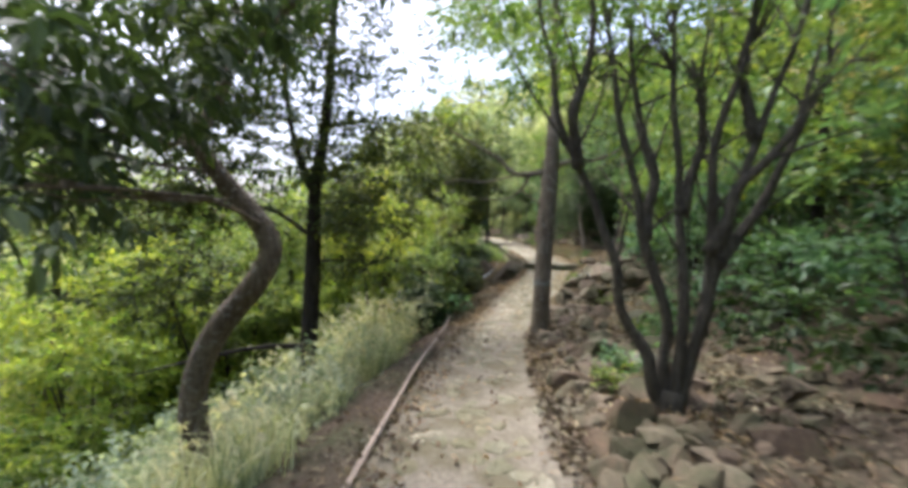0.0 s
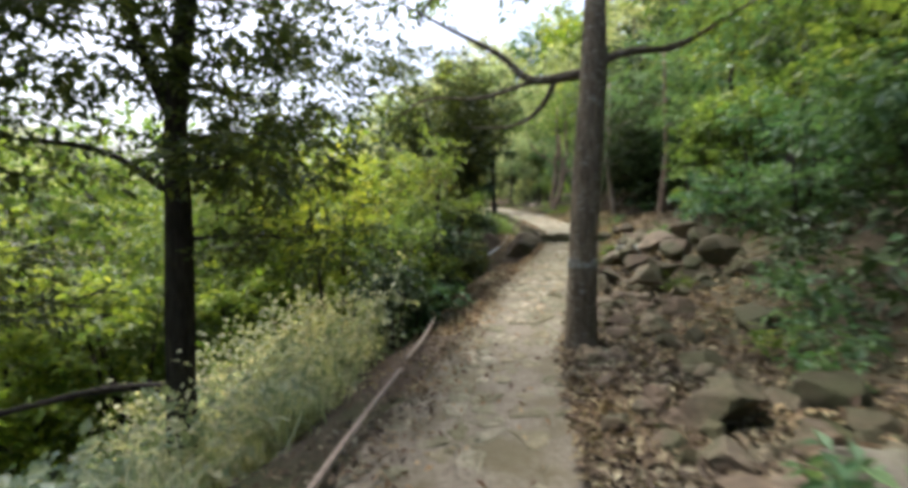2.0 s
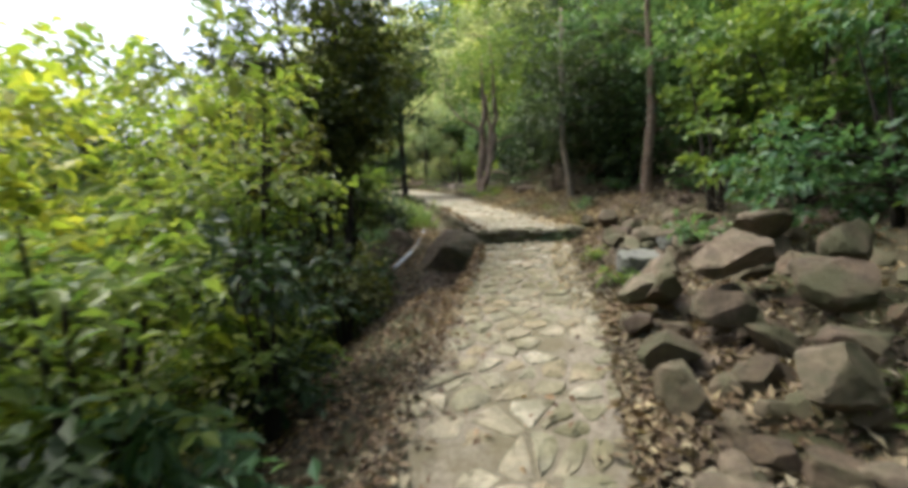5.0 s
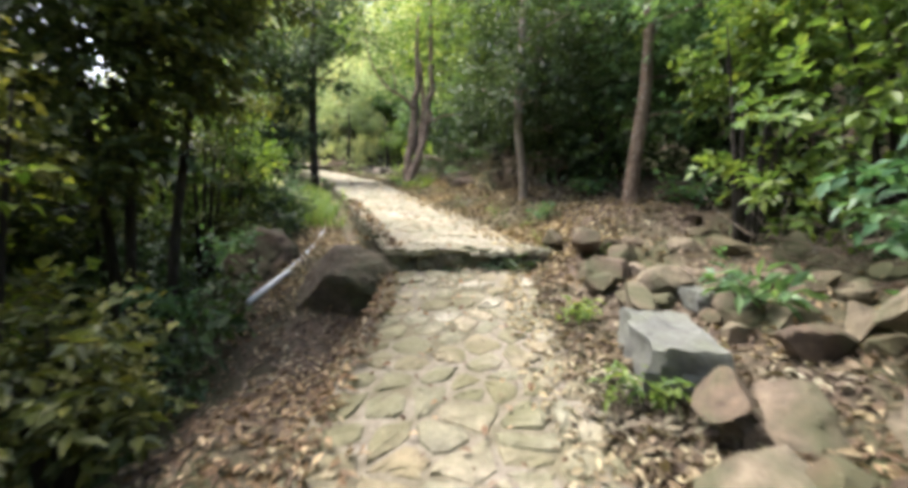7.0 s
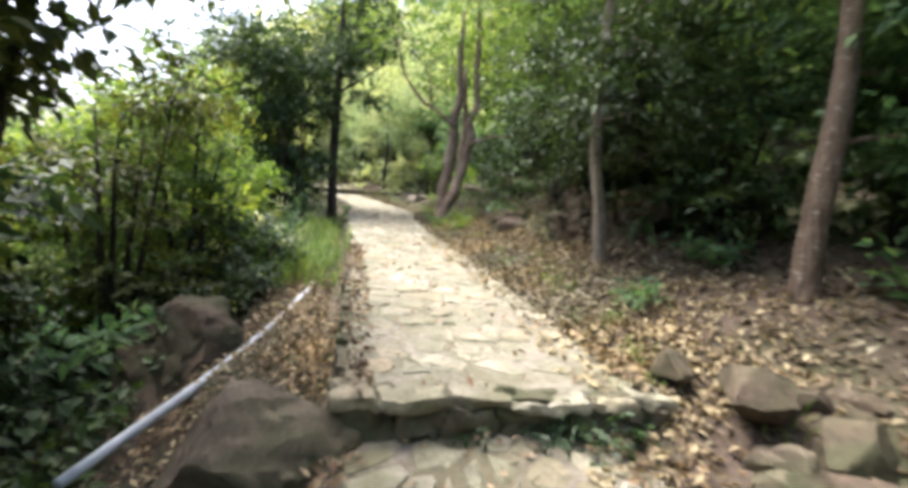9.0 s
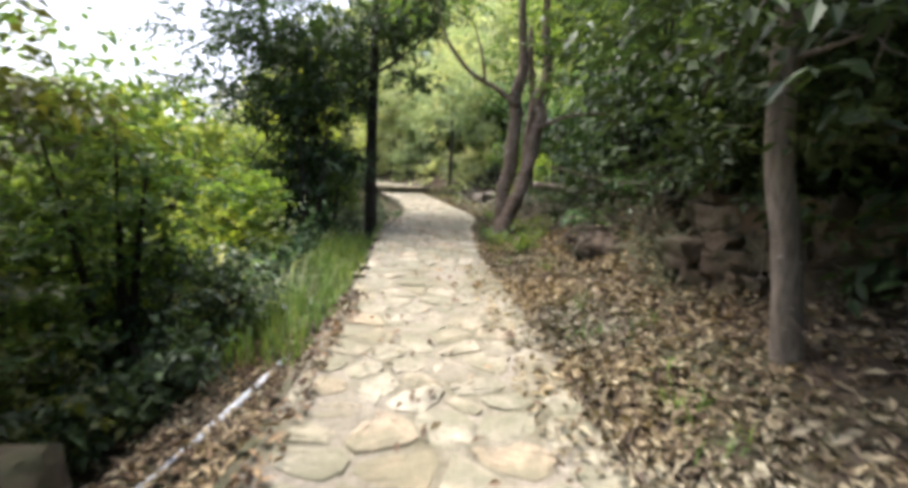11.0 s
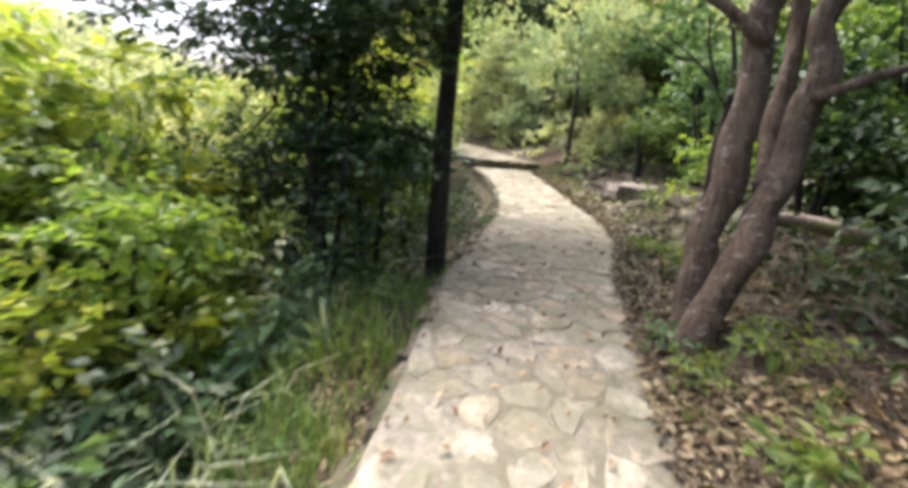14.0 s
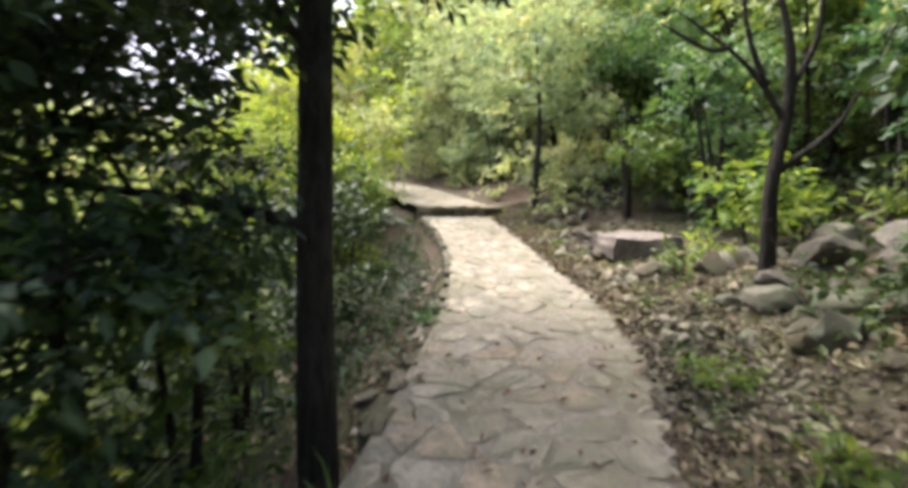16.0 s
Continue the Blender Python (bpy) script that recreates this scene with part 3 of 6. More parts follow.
b = np.array(at_ground(-2.2, 7.3))
plant("tree", b, "straight dark-barked tree with tiers of olive-green leaves", "tree",
      [(rel([(-2.2, 7.3, -2.2), (-2.18, 7.3, -0.4), (-2.15, 7.3, 1.1), (-2.15, 7.33, 2.2), (-2.03, 7.36, 3.2), (-1.95, 7.4, 4.8), (-1.9, 7.4, 6.6)], b), [0.15, 0.125, 0.115, 0.10, 0.085, 0.06, 0.02])],
      [(*(np.array(c) - b), *r) for c, r in [((-3.6, 7.2, 1.9), (1.2, 0.8, 0.35, 130)), ((-1.4, 7.3, 2.0), (0.8, 0.7, 0.35, 90)), ((-4.2, 7.4, 1.0), (1.2, 0.8, 0.3, 90)), ((-3.2, 7.2, 2.9), (1.2, 0.9, 0.4, 120)), ((-1.2, 7.4, 1.1), (0.7, 0.6, 0.3, 60)),
                                            ((-3.9, 6.6, 0.55), (1.3, 0.7, 0.18, 120)), ((-5.2, 6.8, 1.6), (1.2, 0.8, 0.3, 130)), ((-4.8, 6.8, 2.9), (1.2, 0.9, 0.4, 150)), ((-5.4, 7.0, 3.9), (1.2, 0.9, 0.4, 130)), ((-2.9, 6.6, 3.5), (1.0, 0.7, 0.35, 120)), ((-2.0, 6.7, 4.1), (1.0, 0.7, 0.4, 110)), ((-1.3, 6.9, 1.7), (0.6, 0.5, 0.2, 60)), ((-3.6, 6.9, 3.3), (0.9, 0.7, 0.4, 150)), ((-2.7, 6.9, 4.9), (0.9, 0.8, 0.4, 130)), ((-4.0, 6.9, 5.0), (1.0, 0.8, 0.4, 130)), ((-5.0, 7.0, 2.2), (0.9, 0.7, 0.35, 120)), ((-2.6, 7.3, 4.0), (1.1, 0.9, 0.5, 90)), ((-1.5, 7.4, 3.6), (0.7, 0.7, 0.4, 50)), ((-1.9, 7.4, 5.2), (1.2, 1.2, 0.7, 90)), ((-2.1, 7.3, 6.4), (1.0, 1.0, 0.6, 80)),
                                            ((-3.0, 7.5, 5.2), (0.9, 0.9, 0.5, 60)), ((-2.4, 6.8, 2.6), (0.8, 0.7, 0.4, 120)), ((-1.5, 7.2, 2.9), (0.7, 0.6, 0.35, 90)), ((-3.4, 6.6, 2.2), (0.9, 0.7, 0.4, 110)), ((-1.6, 8.3, 2.6), (0.8, 0.6, 0.45, 150)), ((-1.1, 8.6, 3.3), (0.8, 0.7, 0.4, 120)), ((-1.9, 8.6, 1.9), (0.7, 0.6, 0.35, 90)), ((-3.6, 7.6, 3.8), (1.1, 0.9, 0.45, 110)), ((-4.4, 7.4, 4.6), (1.1, 1.0, 0.5, 100)), ((-1.0, 8.0, 4.6), (0.9, 0.8, 0.45, 80)), ((-3.2, 7.8, 6.2), (1.2, 1.0, 0.6, 100)), ((-1.2, 7.6, 6.0), (1.0, 0.9, 0.5, 80))]],
      BARK_DARK, LEAF_OLIVE, leaf=0.10, per=10, seed=12, group="trees beside the path",
      limbs=[(rel([(-2.18, 7.3, -0.2), (-2.9, 7.4, -0.25), (-3.6, 7.1, -0.35), (-4.6, 6.9, -0.6)], b), [0.05, 0.04, 0.03, 0.012]),
             (rel([(-2.2, 7.3, 2.2), (-2.5, 7.3, 3.0), (-2.7, 7.3, 4.2), (-2.8, 7.3, 5.4)], b), [0.06, 0.05, 0.035, 0.015]),
             (rel([(-2.2, 7.3, 1.5), (-2.9, 7.4, 1.9), (-3.7, 7.2, 2.0)], b), [0.04, 0.03, 0.012])])

b = np.array(at_ground(1.44, 7.72))
mtree = plant("tree", b, "straight grey-brown tree at the path edge, lichen-spotted", "tree",
      [(rel([(1.42, 7.72, -0.5), (1.42, 7.72, 0.0), (1.45, 7.72, 1.0), (1.50, 7.72, 2.0), (1.55, 7.76, 2.8), (1.60, 7.9, 4.0), (1.6, 8.0, 6.5)], b), [0.22, 0.155, 0.136, 0.128, 0.117, 0.085, 0.03])],
      # the wide lobes from z 6.0 at y 8.4-12.2 are added to shade the path
      [(*(np.array(c) - b), *r) for c, r in [((0.3, 8.3, 3.9), (1.0, 0.8, 0.4, 60)), ((2.6, 8.2, 4.2), (1.2, 1.0, 0.5, 100)), ((1.5, 8.2, 5.2), (1.3, 1.2, 0.6, 110)), ((0.6, 8.6, 5.6), (1.1, 1.0, 0.5, 80)), ((2.5, 8.6, 5.8), (1.0, 1.0, 0.5, 80)), ((1.5, 8.0, 6.6), (1.1, 1.1, 0.6, 80)), ((0.5, 9.6, 6.0), (1.2, 1.2, 0.5, 130)), ((1.8, 10.4, 6.3), (1.3, 1.2, 0.5, 140)), ((0.4, 11.4, 6.6), (1.3, 1.2, 0.5, 140)), ((-0.3, 8.4, 6.3), (1.2, 1.1, 0.5, 110)), ((1.6, 12.2, 6.7), (1.2, 1.1, 0.5, 120)), ((3.0, 9.6, 6.2), (1.2, 1.2, 0.5, 110)), ((3.0, 7.6, 3.4), (0.8, 0.8, 0.4, 60))]],
      BARK_GREY, LEAF_MID, leaf=0.1, seed=13, group="trees beside the path", seg=14, lump=0.04,
      limbs=[(rel([(1.5, 7.9, 2.65), (1.0, 8.0, 2.62), (0.7, 8.1, 2.9), (0.2, 8.2, 3.2), (-0.4, 8.4, 3.6)], b), [0.055, 0.04, 0.03, 0.02, 0.008]),
             (rel([(1.25, 7.95, 2.64), (1.1, 8.0, 2.36), (0.85, 8.1, 2.2), (0.4, 8.3, 2.22)], b), [0.03, 0.025, 0.018, 0.007]),
             (rel([(1.0, 8.0, 2.60), (0.5, 8.2, 2.5), (-0.05, 8.3, 2.52), (-0.45, 8.4, 2.3)], b), [0.025, 0.02, 0.014, 0.006]),
             (rel([(1.57, 7.76, 2.7), (1.95, 7.9, 2.85), (2.4, 7.9, 2.9), (3.1, 7.9, 3.3)], b), [0.05, 0.04, 0.028, 0.012])])
band = Geo()
band.tube(rel([(1.441, 7.72, 0.785), (1.443, 7.72, 0.83), (1.445, 7.72, 0.875)], b), [0.1415, 0.143, 0.141], 18, 0.02, np.random.default_rng(3))
part("painted_band", band.mesh("painted_band"), BAND, next(c for c in mtree.children if c.name.startswith("trunk")), "faded blue-grey paint band")

b = np.array(at_ground(1.75, 3.6))
multi = [[(1.72, 3.6, 0.1), (1.55, 3.6, 0.6), (1.36, 3.6, 1.0), (1.24, 3.6, 1.55), (0.95, 3.65, 2.15), (0.75, 3.7, 2.9), (0.6, 3.7, 3.8)],
         [(1.75, 3.62, 0.1), (1.72, 3.62, 0.8), (1.55, 3.62, 1.5), (1.38, 3.62, 2.1), (1.25, 3.65, 2.9), (1.1, 3.7, 4.0)],
         [(1.8, 3.6, 0.1), (1.82, 3.6, 0.9), (1.85, 3.65, 1.8), (1.78, 3.65, 2.6), (1.7, 3.7, 3.8)],
         [(1.82, 3.58, 0.15), (1.98, 3.58, 0.8), (2.15, 3.58, 1.5), (2.4, 3.6, 2.3), (2.7, 3.6, 3.1), (3.0, 3.6, 3.9)],
         [(1.98, 3.58, 0.75), (2.03, 3.55, 1.5), (2.06, 3.55, 2.2), (2.25, 3.55, 2.9), (2.4, 3.5, 3.9)],
         [(2.1, 3.58, 1.3), (2.5, 3.7, 1.8), (2.9, 3.8, 2.5), (3.2, 3.8, 3.2)],
         [(1.55, 3.62, 1.5), (1.62, 3.7, 2.0), (1.5, 3.75, 2.6), (1.45, 3.8, 3.4)], [(1.0, 3.62, 2.05), (0.98, 3.6, 2.5), (1.1, 3.6, 3.1), (1.0, 3.6, 3.7)],
         [(1.85, 3.65, 1.7), (2.0, 3.7, 2.3), (1.95, 3.75, 3.0)], [(2.4, 3.6, 2.3), (2.3, 3.6, 2.9), (2.45, 3.6, 3.6)], [(2.02, 3.55, 1.4), (2.25, 3.5, 1.9), (2.6, 3.45, 2.4), (2.75, 3.4, 3.0)]]
tw = np.random.default_rng(46)
fine_twigs = []
for p in multi:
    line = smooth_line(np.array(p, float), 4)
    for _ in range(7):
        k = int(tw.integers(len(line) // 3, len(line) - 1))
        d = unit(unit(line[k + 1] - line[k]) * 0.9 + np.append(tw.normal(0, 0.75, 2), tw.uniform(0, 0.5)))
        ln = tw.uniform(0.35, 1.0)
        bend = tw.normal(0, 0.12, 3)
        fine_twigs.append([tuple(line[k] + d * ln * f + bend * f * f + tw.normal(0, 0.018, 3) * (f > 0)) for f in (0, 0.3, 0.65, 1.0)])
plant("multi_stemmed_tree", b, "grey-green multi-stemmed tree fanning up from one base among the rubble", "tree",
      [(rel([(1.72, 3.58, -0.35), (1.74, 3.6, 0.0), (1.77, 3.6, 0.3)], b, (-0.02, 0.2, 0)), [0.2, 0.16, 0.11])] + [(rel(wiggle(p, 0.022, 40 + k), b, (-0.02, 0.2, 0)), [0.058, 0.046, 0.038, 0.03, 0.022, 0.012]) for k, p in enumerate(multi)],
      [(*(np.array(c) - b), *r) for c, r in [((0.7, 3.7, 3.5), (0.8, 0.7, 0.35, 60)), ((1.6, 3.8, 3.8), (0.9, 0.8, 0.4, 70)), ((2.7, 3.7, 3.6), (0.9, 0.8, 0.4, 80)), ((3.4, 3.9, 3.0), (0.7, 0.7, 0.35, 50)), ((1.2, 4.2, 2.9), (0.4, 0.5, 0.2, 14)), ((2.2, 4.2, 4.4), (1.3, 1.1, 0.5, 80)), ((0.9, 4.3, 3.1), (0.7, 0.5, 0.35, 60)), ((2.0, 4.3, 3.0), (0.6, 0.5, 0.3, 30)), ((2.9, 4.2, 2.5), (0.6, 0.5, 0.3, 26)), ((1.5, 4.3, 3.4), (0.8, 0.5, 0.3, 60))]],
      BARK_OLIVE, LEAF_MID, leaf=0.085, seed=14, stem_name="stem", seg=9, lump=0.06, group="trees beside the path",
      limbs=[(rel(p, b, (-0.02, 0.2, 0)), [0.016, 0.012, 0.008, 0.004]) for p in fine_twigs])

b = np.array(at_ground(1.58, 22.7))
plant("tree", b, "slim straight dark tree rising at the path edge", "tree",
      [(rel([(1.62, 22.55, 0.3), (1.60, 22.6, 1.2), (1.57, 22.75, 2.3), (1.56, 22.9, 3.2), (1.58, 23.0, 4.6), (1.6, 23.1, 6.6)], b), [0.13, 0.11, 0.095, 0.09, 0.075, 0.03])],
      [(*(np.array(c) - b), *r) for c, r in [((0.5, 22.8, 4.0), (0.9, 0.8, 0.45, 120)), ((2.4, 23.0, 5.2), (0.7, 0.6, 0.3, 60)), ((1.6, 23.0, 5.4), (1.3, 1.2, 0.5, 150)), ((0.3, 22.3, 3.2), (0.8, 0.7, 0.4, 130)), ((1.6, 23.0, 6.5), (1.1, 1.1, 0.6, 100)), ((-0.2, 22.8, 4.8), (1.0, 0.9, 0.5, 120)), ((2.4, 22.6, 6.0), (0.9, 0.9, 0.4, 80)),
                                            ((0.5, 22.4, 2.4), (0.7, 0.6, 0.35, 100)), ((0.9, 23.3, 3.7), (0.6, 0.6, 0.4, 90)), ((2.2, 23.4, 4.1), (0.5, 0.5, 0.25, 50)), ((-0.4, 22.0, 2.2), (0.7, 0.6, 0.4, 100)), ((-0.6, 22.0, 3.6), (0.9, 0.7, 0.5, 120)), ((0.9, 22.2, 3.5), (0.6, 0.5, 0.5, 130)), ((0.3, 21.7, 4.4), (0.9, 0.6, 0.4, 130)), ((1.0, 22.4, 4.0), (0.5, 0.5, 0.4, 90)), ((0.9, 22.3, 2.6), (0.5, 0.45, 0.4, 90)), ((0.6, 21.9, 4.3), (0.8, 0.6, 0.4, 110)), ((-1.0, 22.4, 4.6), (0.9, 0.8, 0.5, 100)), ((1.3, 22.3, 4.6), (0.7, 0.6, 0.3, 80)), ((-0.2, 23.2, 3.8), (0.8, 0.6, 0.5, 60)), ((-0.9, 23.4, 4.1), (0.8, 0.6, 0.5, 50)), ((1.2, 24.2, 4.9), (0.9, 0.7, 0.35, 170)), ((2.0, 24.1, 5.4), (0.9, 0.7, 0.35, 150)), ((0.8, 25.0, 5.2), (1.0, 0.8, 0.4, 170)), ((1.8, 24.9, 5.8), (1.0, 0.8, 0.4, 150)), ((0.4, 24.0, 4.4), (0.9, 0.7, 0.4, 140))]],
      BARK_DARK, LEAF_DARK_SHADE, leaf=0.10, wide=0.27, seed=15, group="trees beside the path", seg=12, lump=0.04,
      limbs=[(rel([(1.57, 22.75, 2.5), (1.2, 22.6, 2.62), (0.6, 22.5, 2.72), (0.0, 22.3, 2.8)], b), [0.04, 0.033, 0.022, 0.008]),
             (rel([(1.56, 22.9, 3.3), (1.3, 22.9, 3.7), (0.8, 22.9, 4.1)], b), [0.035, 0.025, 0.01]),
             (rel([(1.57, 22.95, 4.0), (2.0, 23.0, 4.3), (2.6, 23.0, 4.8)], b), [0.03, 0.022, 0.01])])

b = np.array(at_ground(3.72, 21.1))
plant("twin_trunk_tree", b, "reddish-brown tree with two twisted trunks leaning over the bank", "tree",
      [(rel(wiggle([(3.60, 20.86, 1.15), (3.66, 20.93, 1.6), (3.80, 21.03, 2.08), (3.98, 21.12, 2.48), (4.12, 21.22, 2.92), (4.17, 21.28, 3.4), (4.2, 21.3, 4.2), (4.1, 21.3, 6.0)], 0.022, 61), b), [0.155, 0.11, 0.10, 0.098, 0.088, 0.092, 0.08, 0.082, 0.07, 0.06, 0.05, 0.03]),
       (rel(wiggle([(3.64, 21.1, 1.2), (3.66, 21.16, 1.7), (3.67, 21.22, 2.15), (3.75, 21.25, 2.65), (3.80, 21.27, 3.2), (3.86, 21.27, 3.8), (3.85, 21.3, 5.4)], 0.028, 62), b), [0.13, 0.10, 0.105, 0.098, 0.102, 0.088, 0.09, 0.075, 0.06, 0.03]),
       (rel(wiggle([(3.97, 21.2, 2.42), (4.0, 21.36, 2.85), (4.03, 21.46, 3.4), (4.0, 21.5, 4.4)], 0.015, 63), b), [0.075, 0.062, 0.055, 0.045, 0.03])],
      [(*(np.array(c) - b), *r) for c, r in [((2.8, 20.9, 4.7), (0.8, 0.8, 0.3, 60)), ((4.4, 21.0, 5.2), (1.1, 1.0, 0.5, 100)), ((5.0, 20.8, 4.3), (0.8, 0.8, 0.4, 80)), ((3.6, 21.2, 6.0), (1.3, 1.2, 0.6, 120)), ((5.2, 21.0, 5.8), (1.0, 1.0, 0.5, 80))]],
      BARK_RED, LEAF_MID, leaf=0.09, seed=16, group="trees beside the path", seg=16, lump=0.12,
      limbs=[(rel([(3.75, 20.95, 3.3), (3.45, 21.0, 3.55), (3.1, 21.0, 3.75), (2.75, 21.0, 4.2), (2.6, 21.0, 4.8)], b, (0.06, 0.25, -0.05)), [0.045, 0.035, 0.03, 0.02, 0.01]),
             (rel([(3.3, 21.0, 3.65), (3.25, 21.0, 4.0), (3.1, 21.1, 4.5)], b, (0.06, 0.25, -0.05)), [0.025, 0.018, 0.008]),
             (rel([(4.0, 20.85, 3.0), (4.5, 20.9, 3.2), (5.1, 20.9, 3.25), (5.6, 20.9, 3.4)], b, (0.06, 0.25, -0.05)), [0.03, 0.025, 0.02, 0.01])])

b = np.array(at_ground(4.62, 16.7))
plant("tree", b, "pale-barked tree on the bank with leaves coloured dark for shade", "tree",
      [(rel([(4.58, 16.7, 0.9), (4.55, 16.7, 1.25), (4.49, 16.7, 1.85), (4.40, 16.7, 2.4), (4.39, 16.7, 3.2), (4.4, 16.7, 5.0)], b), [0.11, 0.072, 0.065, 0.062, 0.055, 0.03])],
      [(*(np.array(c) - b), *r) for c, r in [((4.6, 17.0, 3.0), (0.8, 0.8, 0.5, 110)), ((4.3, 16.6, 3.9), (0.7, 0.7, 0.4, 90)), ((5.2, 17.0, 3.6), (0.9, 0.9, 0.5, 110)), ((4.6, 17.0, 4.7), (1.2, 1.1, 0.6, 120)), ((5.0, 16.6, 2.5), (0.5, 0.5, 0.3, 50)), ((5.6, 17.3, 2.9), (0.6, 0.6, 0.4, 90)), ((5.0, 16.2, 3.1), (0.7, 0.6, 0.4, 90)), ((4.9, 15.9, 3.9), (0.8, 0.8, 0.45, 90)), ((4.5, 16.3, 2.75), (0.55, 0.4, 0.35, 110)), ((4.25, 16.8, 3.15), (0.6, 0.5, 0.35, 110)), ((4.75, 16.4, 3.4), (0.6, 0.5, 0.4, 110)), ((4.9, 17.3, 2.45), (0.6, 0.5, 0.35, 100)), ((4.5, 17.6, 2.75), (0.6, 0.5, 0.35, 110)), ((4.35, 18.2, 3.2), (0.7, 0.6, 0.4, 110))]],
      BARK_PALE, LEAF_DARK_SHADE, leaf=0.095, wide=0.25, per=9, seed=17, group="trees beside the path", seg=10)

b = np.array(at_ground(5.2, 15.05))
plant("tree", b, "tall pale-footed tree in front of dark undergrowth", "tree",
      [(rel([(5.2, 15.05, 1.0), (5.2, 15.05, 1.5), (5.23, 15.05, 2.1), (5.29, 15.05, 2.7), (5.27, 15.05, 3.5), (5.3, 15.3, 5.5)], b), [0.14, 0.095, 0.08, 0.075, 0.065, 0.03])],
      [(*(np.array(c) - b), *r) for c, r in [((5.8, 15.6, 3.6), (1.0, 0.9, 0.5, 110)), ((5.0, 15.5, 4.2), (1.0, 0.9, 0.5, 110)), ((6.2, 15.0, 3.0), (0.9, 0.8, 0.5, 100)), ((5.4, 15.5, 5.2), (1.3, 1.2, 0.6, 120)), ((6.0, 14.4, 2.4), (0.6, 0.6, 0.4, 80)), ((5.8, 16.2, 2.6), (0.8, 0.7, 0.5, 100)), ((6.4, 15.6, 4.2), (1.0, 1.0, 0.6, 110)), ((5.4, 14.2, 3.5), (0.8, 0.8, 0.4, 90))]],
      BARK_RED, LEAF_BLUE, leaf=0.11, wide=0.27, seed=18, group="trees beside the path", seg=10)

b = np.array(at_ground(4.6, 24.5))
plant("thin_bare_tree", b, "thin dark half-bare tree with forking twigs beside mossy rocks", "tree",
      [(rel([(4.52, 24.3, 1.6), (4.52, 24.3, 2.1), (4.50, 24.3, 2.7), (4.56, 24.3, 3.2), (4.55, 24.3, 3.7), (4.45, 24.35, 4.2)], b, (0.09, 0.2, -0.05)), [0.075, 0.06, 0.05, 0.045, 0.035, 0.015])],
      [(*(np.array(c) - b), *r) for c, r in [((4.2, 24.6, 4.4), (0.8, 0.7, 0.4, 40)), ((5.1, 24.5, 4.3), (0.8, 0.7, 0.4, 40))]],
      BARK_DARK, LEAF_PALE_HAZE, leaf=0.07, seed=19, group="trees beside the path", seg=9,
      limbs=[(rel(p, b, (0.09, 0.2, -0.05)), [0.028, 0.02, 0.014, 0.006]) for p in ([(4.55, 24.3, 3.2), (4.35, 24.3, 3.5), (4.1, 24.3, 3.75), (3.7, 24.3, 4.05)], [(4.52, 24.3, 2.8), (4.85, 24.25, 3.1), (5.0, 24.2, 3.4), (5.2, 24.2, 3.9)],
                                                           [(4.56, 24.3, 3.4), (4.75, 24.35, 3.8), (4.8, 24.4, 4.3), (4.95, 24.4, 4.7)], [(4.4, 24.3, 3.45), (4.25, 24.35, 3.9), (4.2, 24.4, 4.4)], [(4.1, 24.3, 3.75), (3.95, 24.3, 3.75), (3.6, 24.3, 3.95)])])

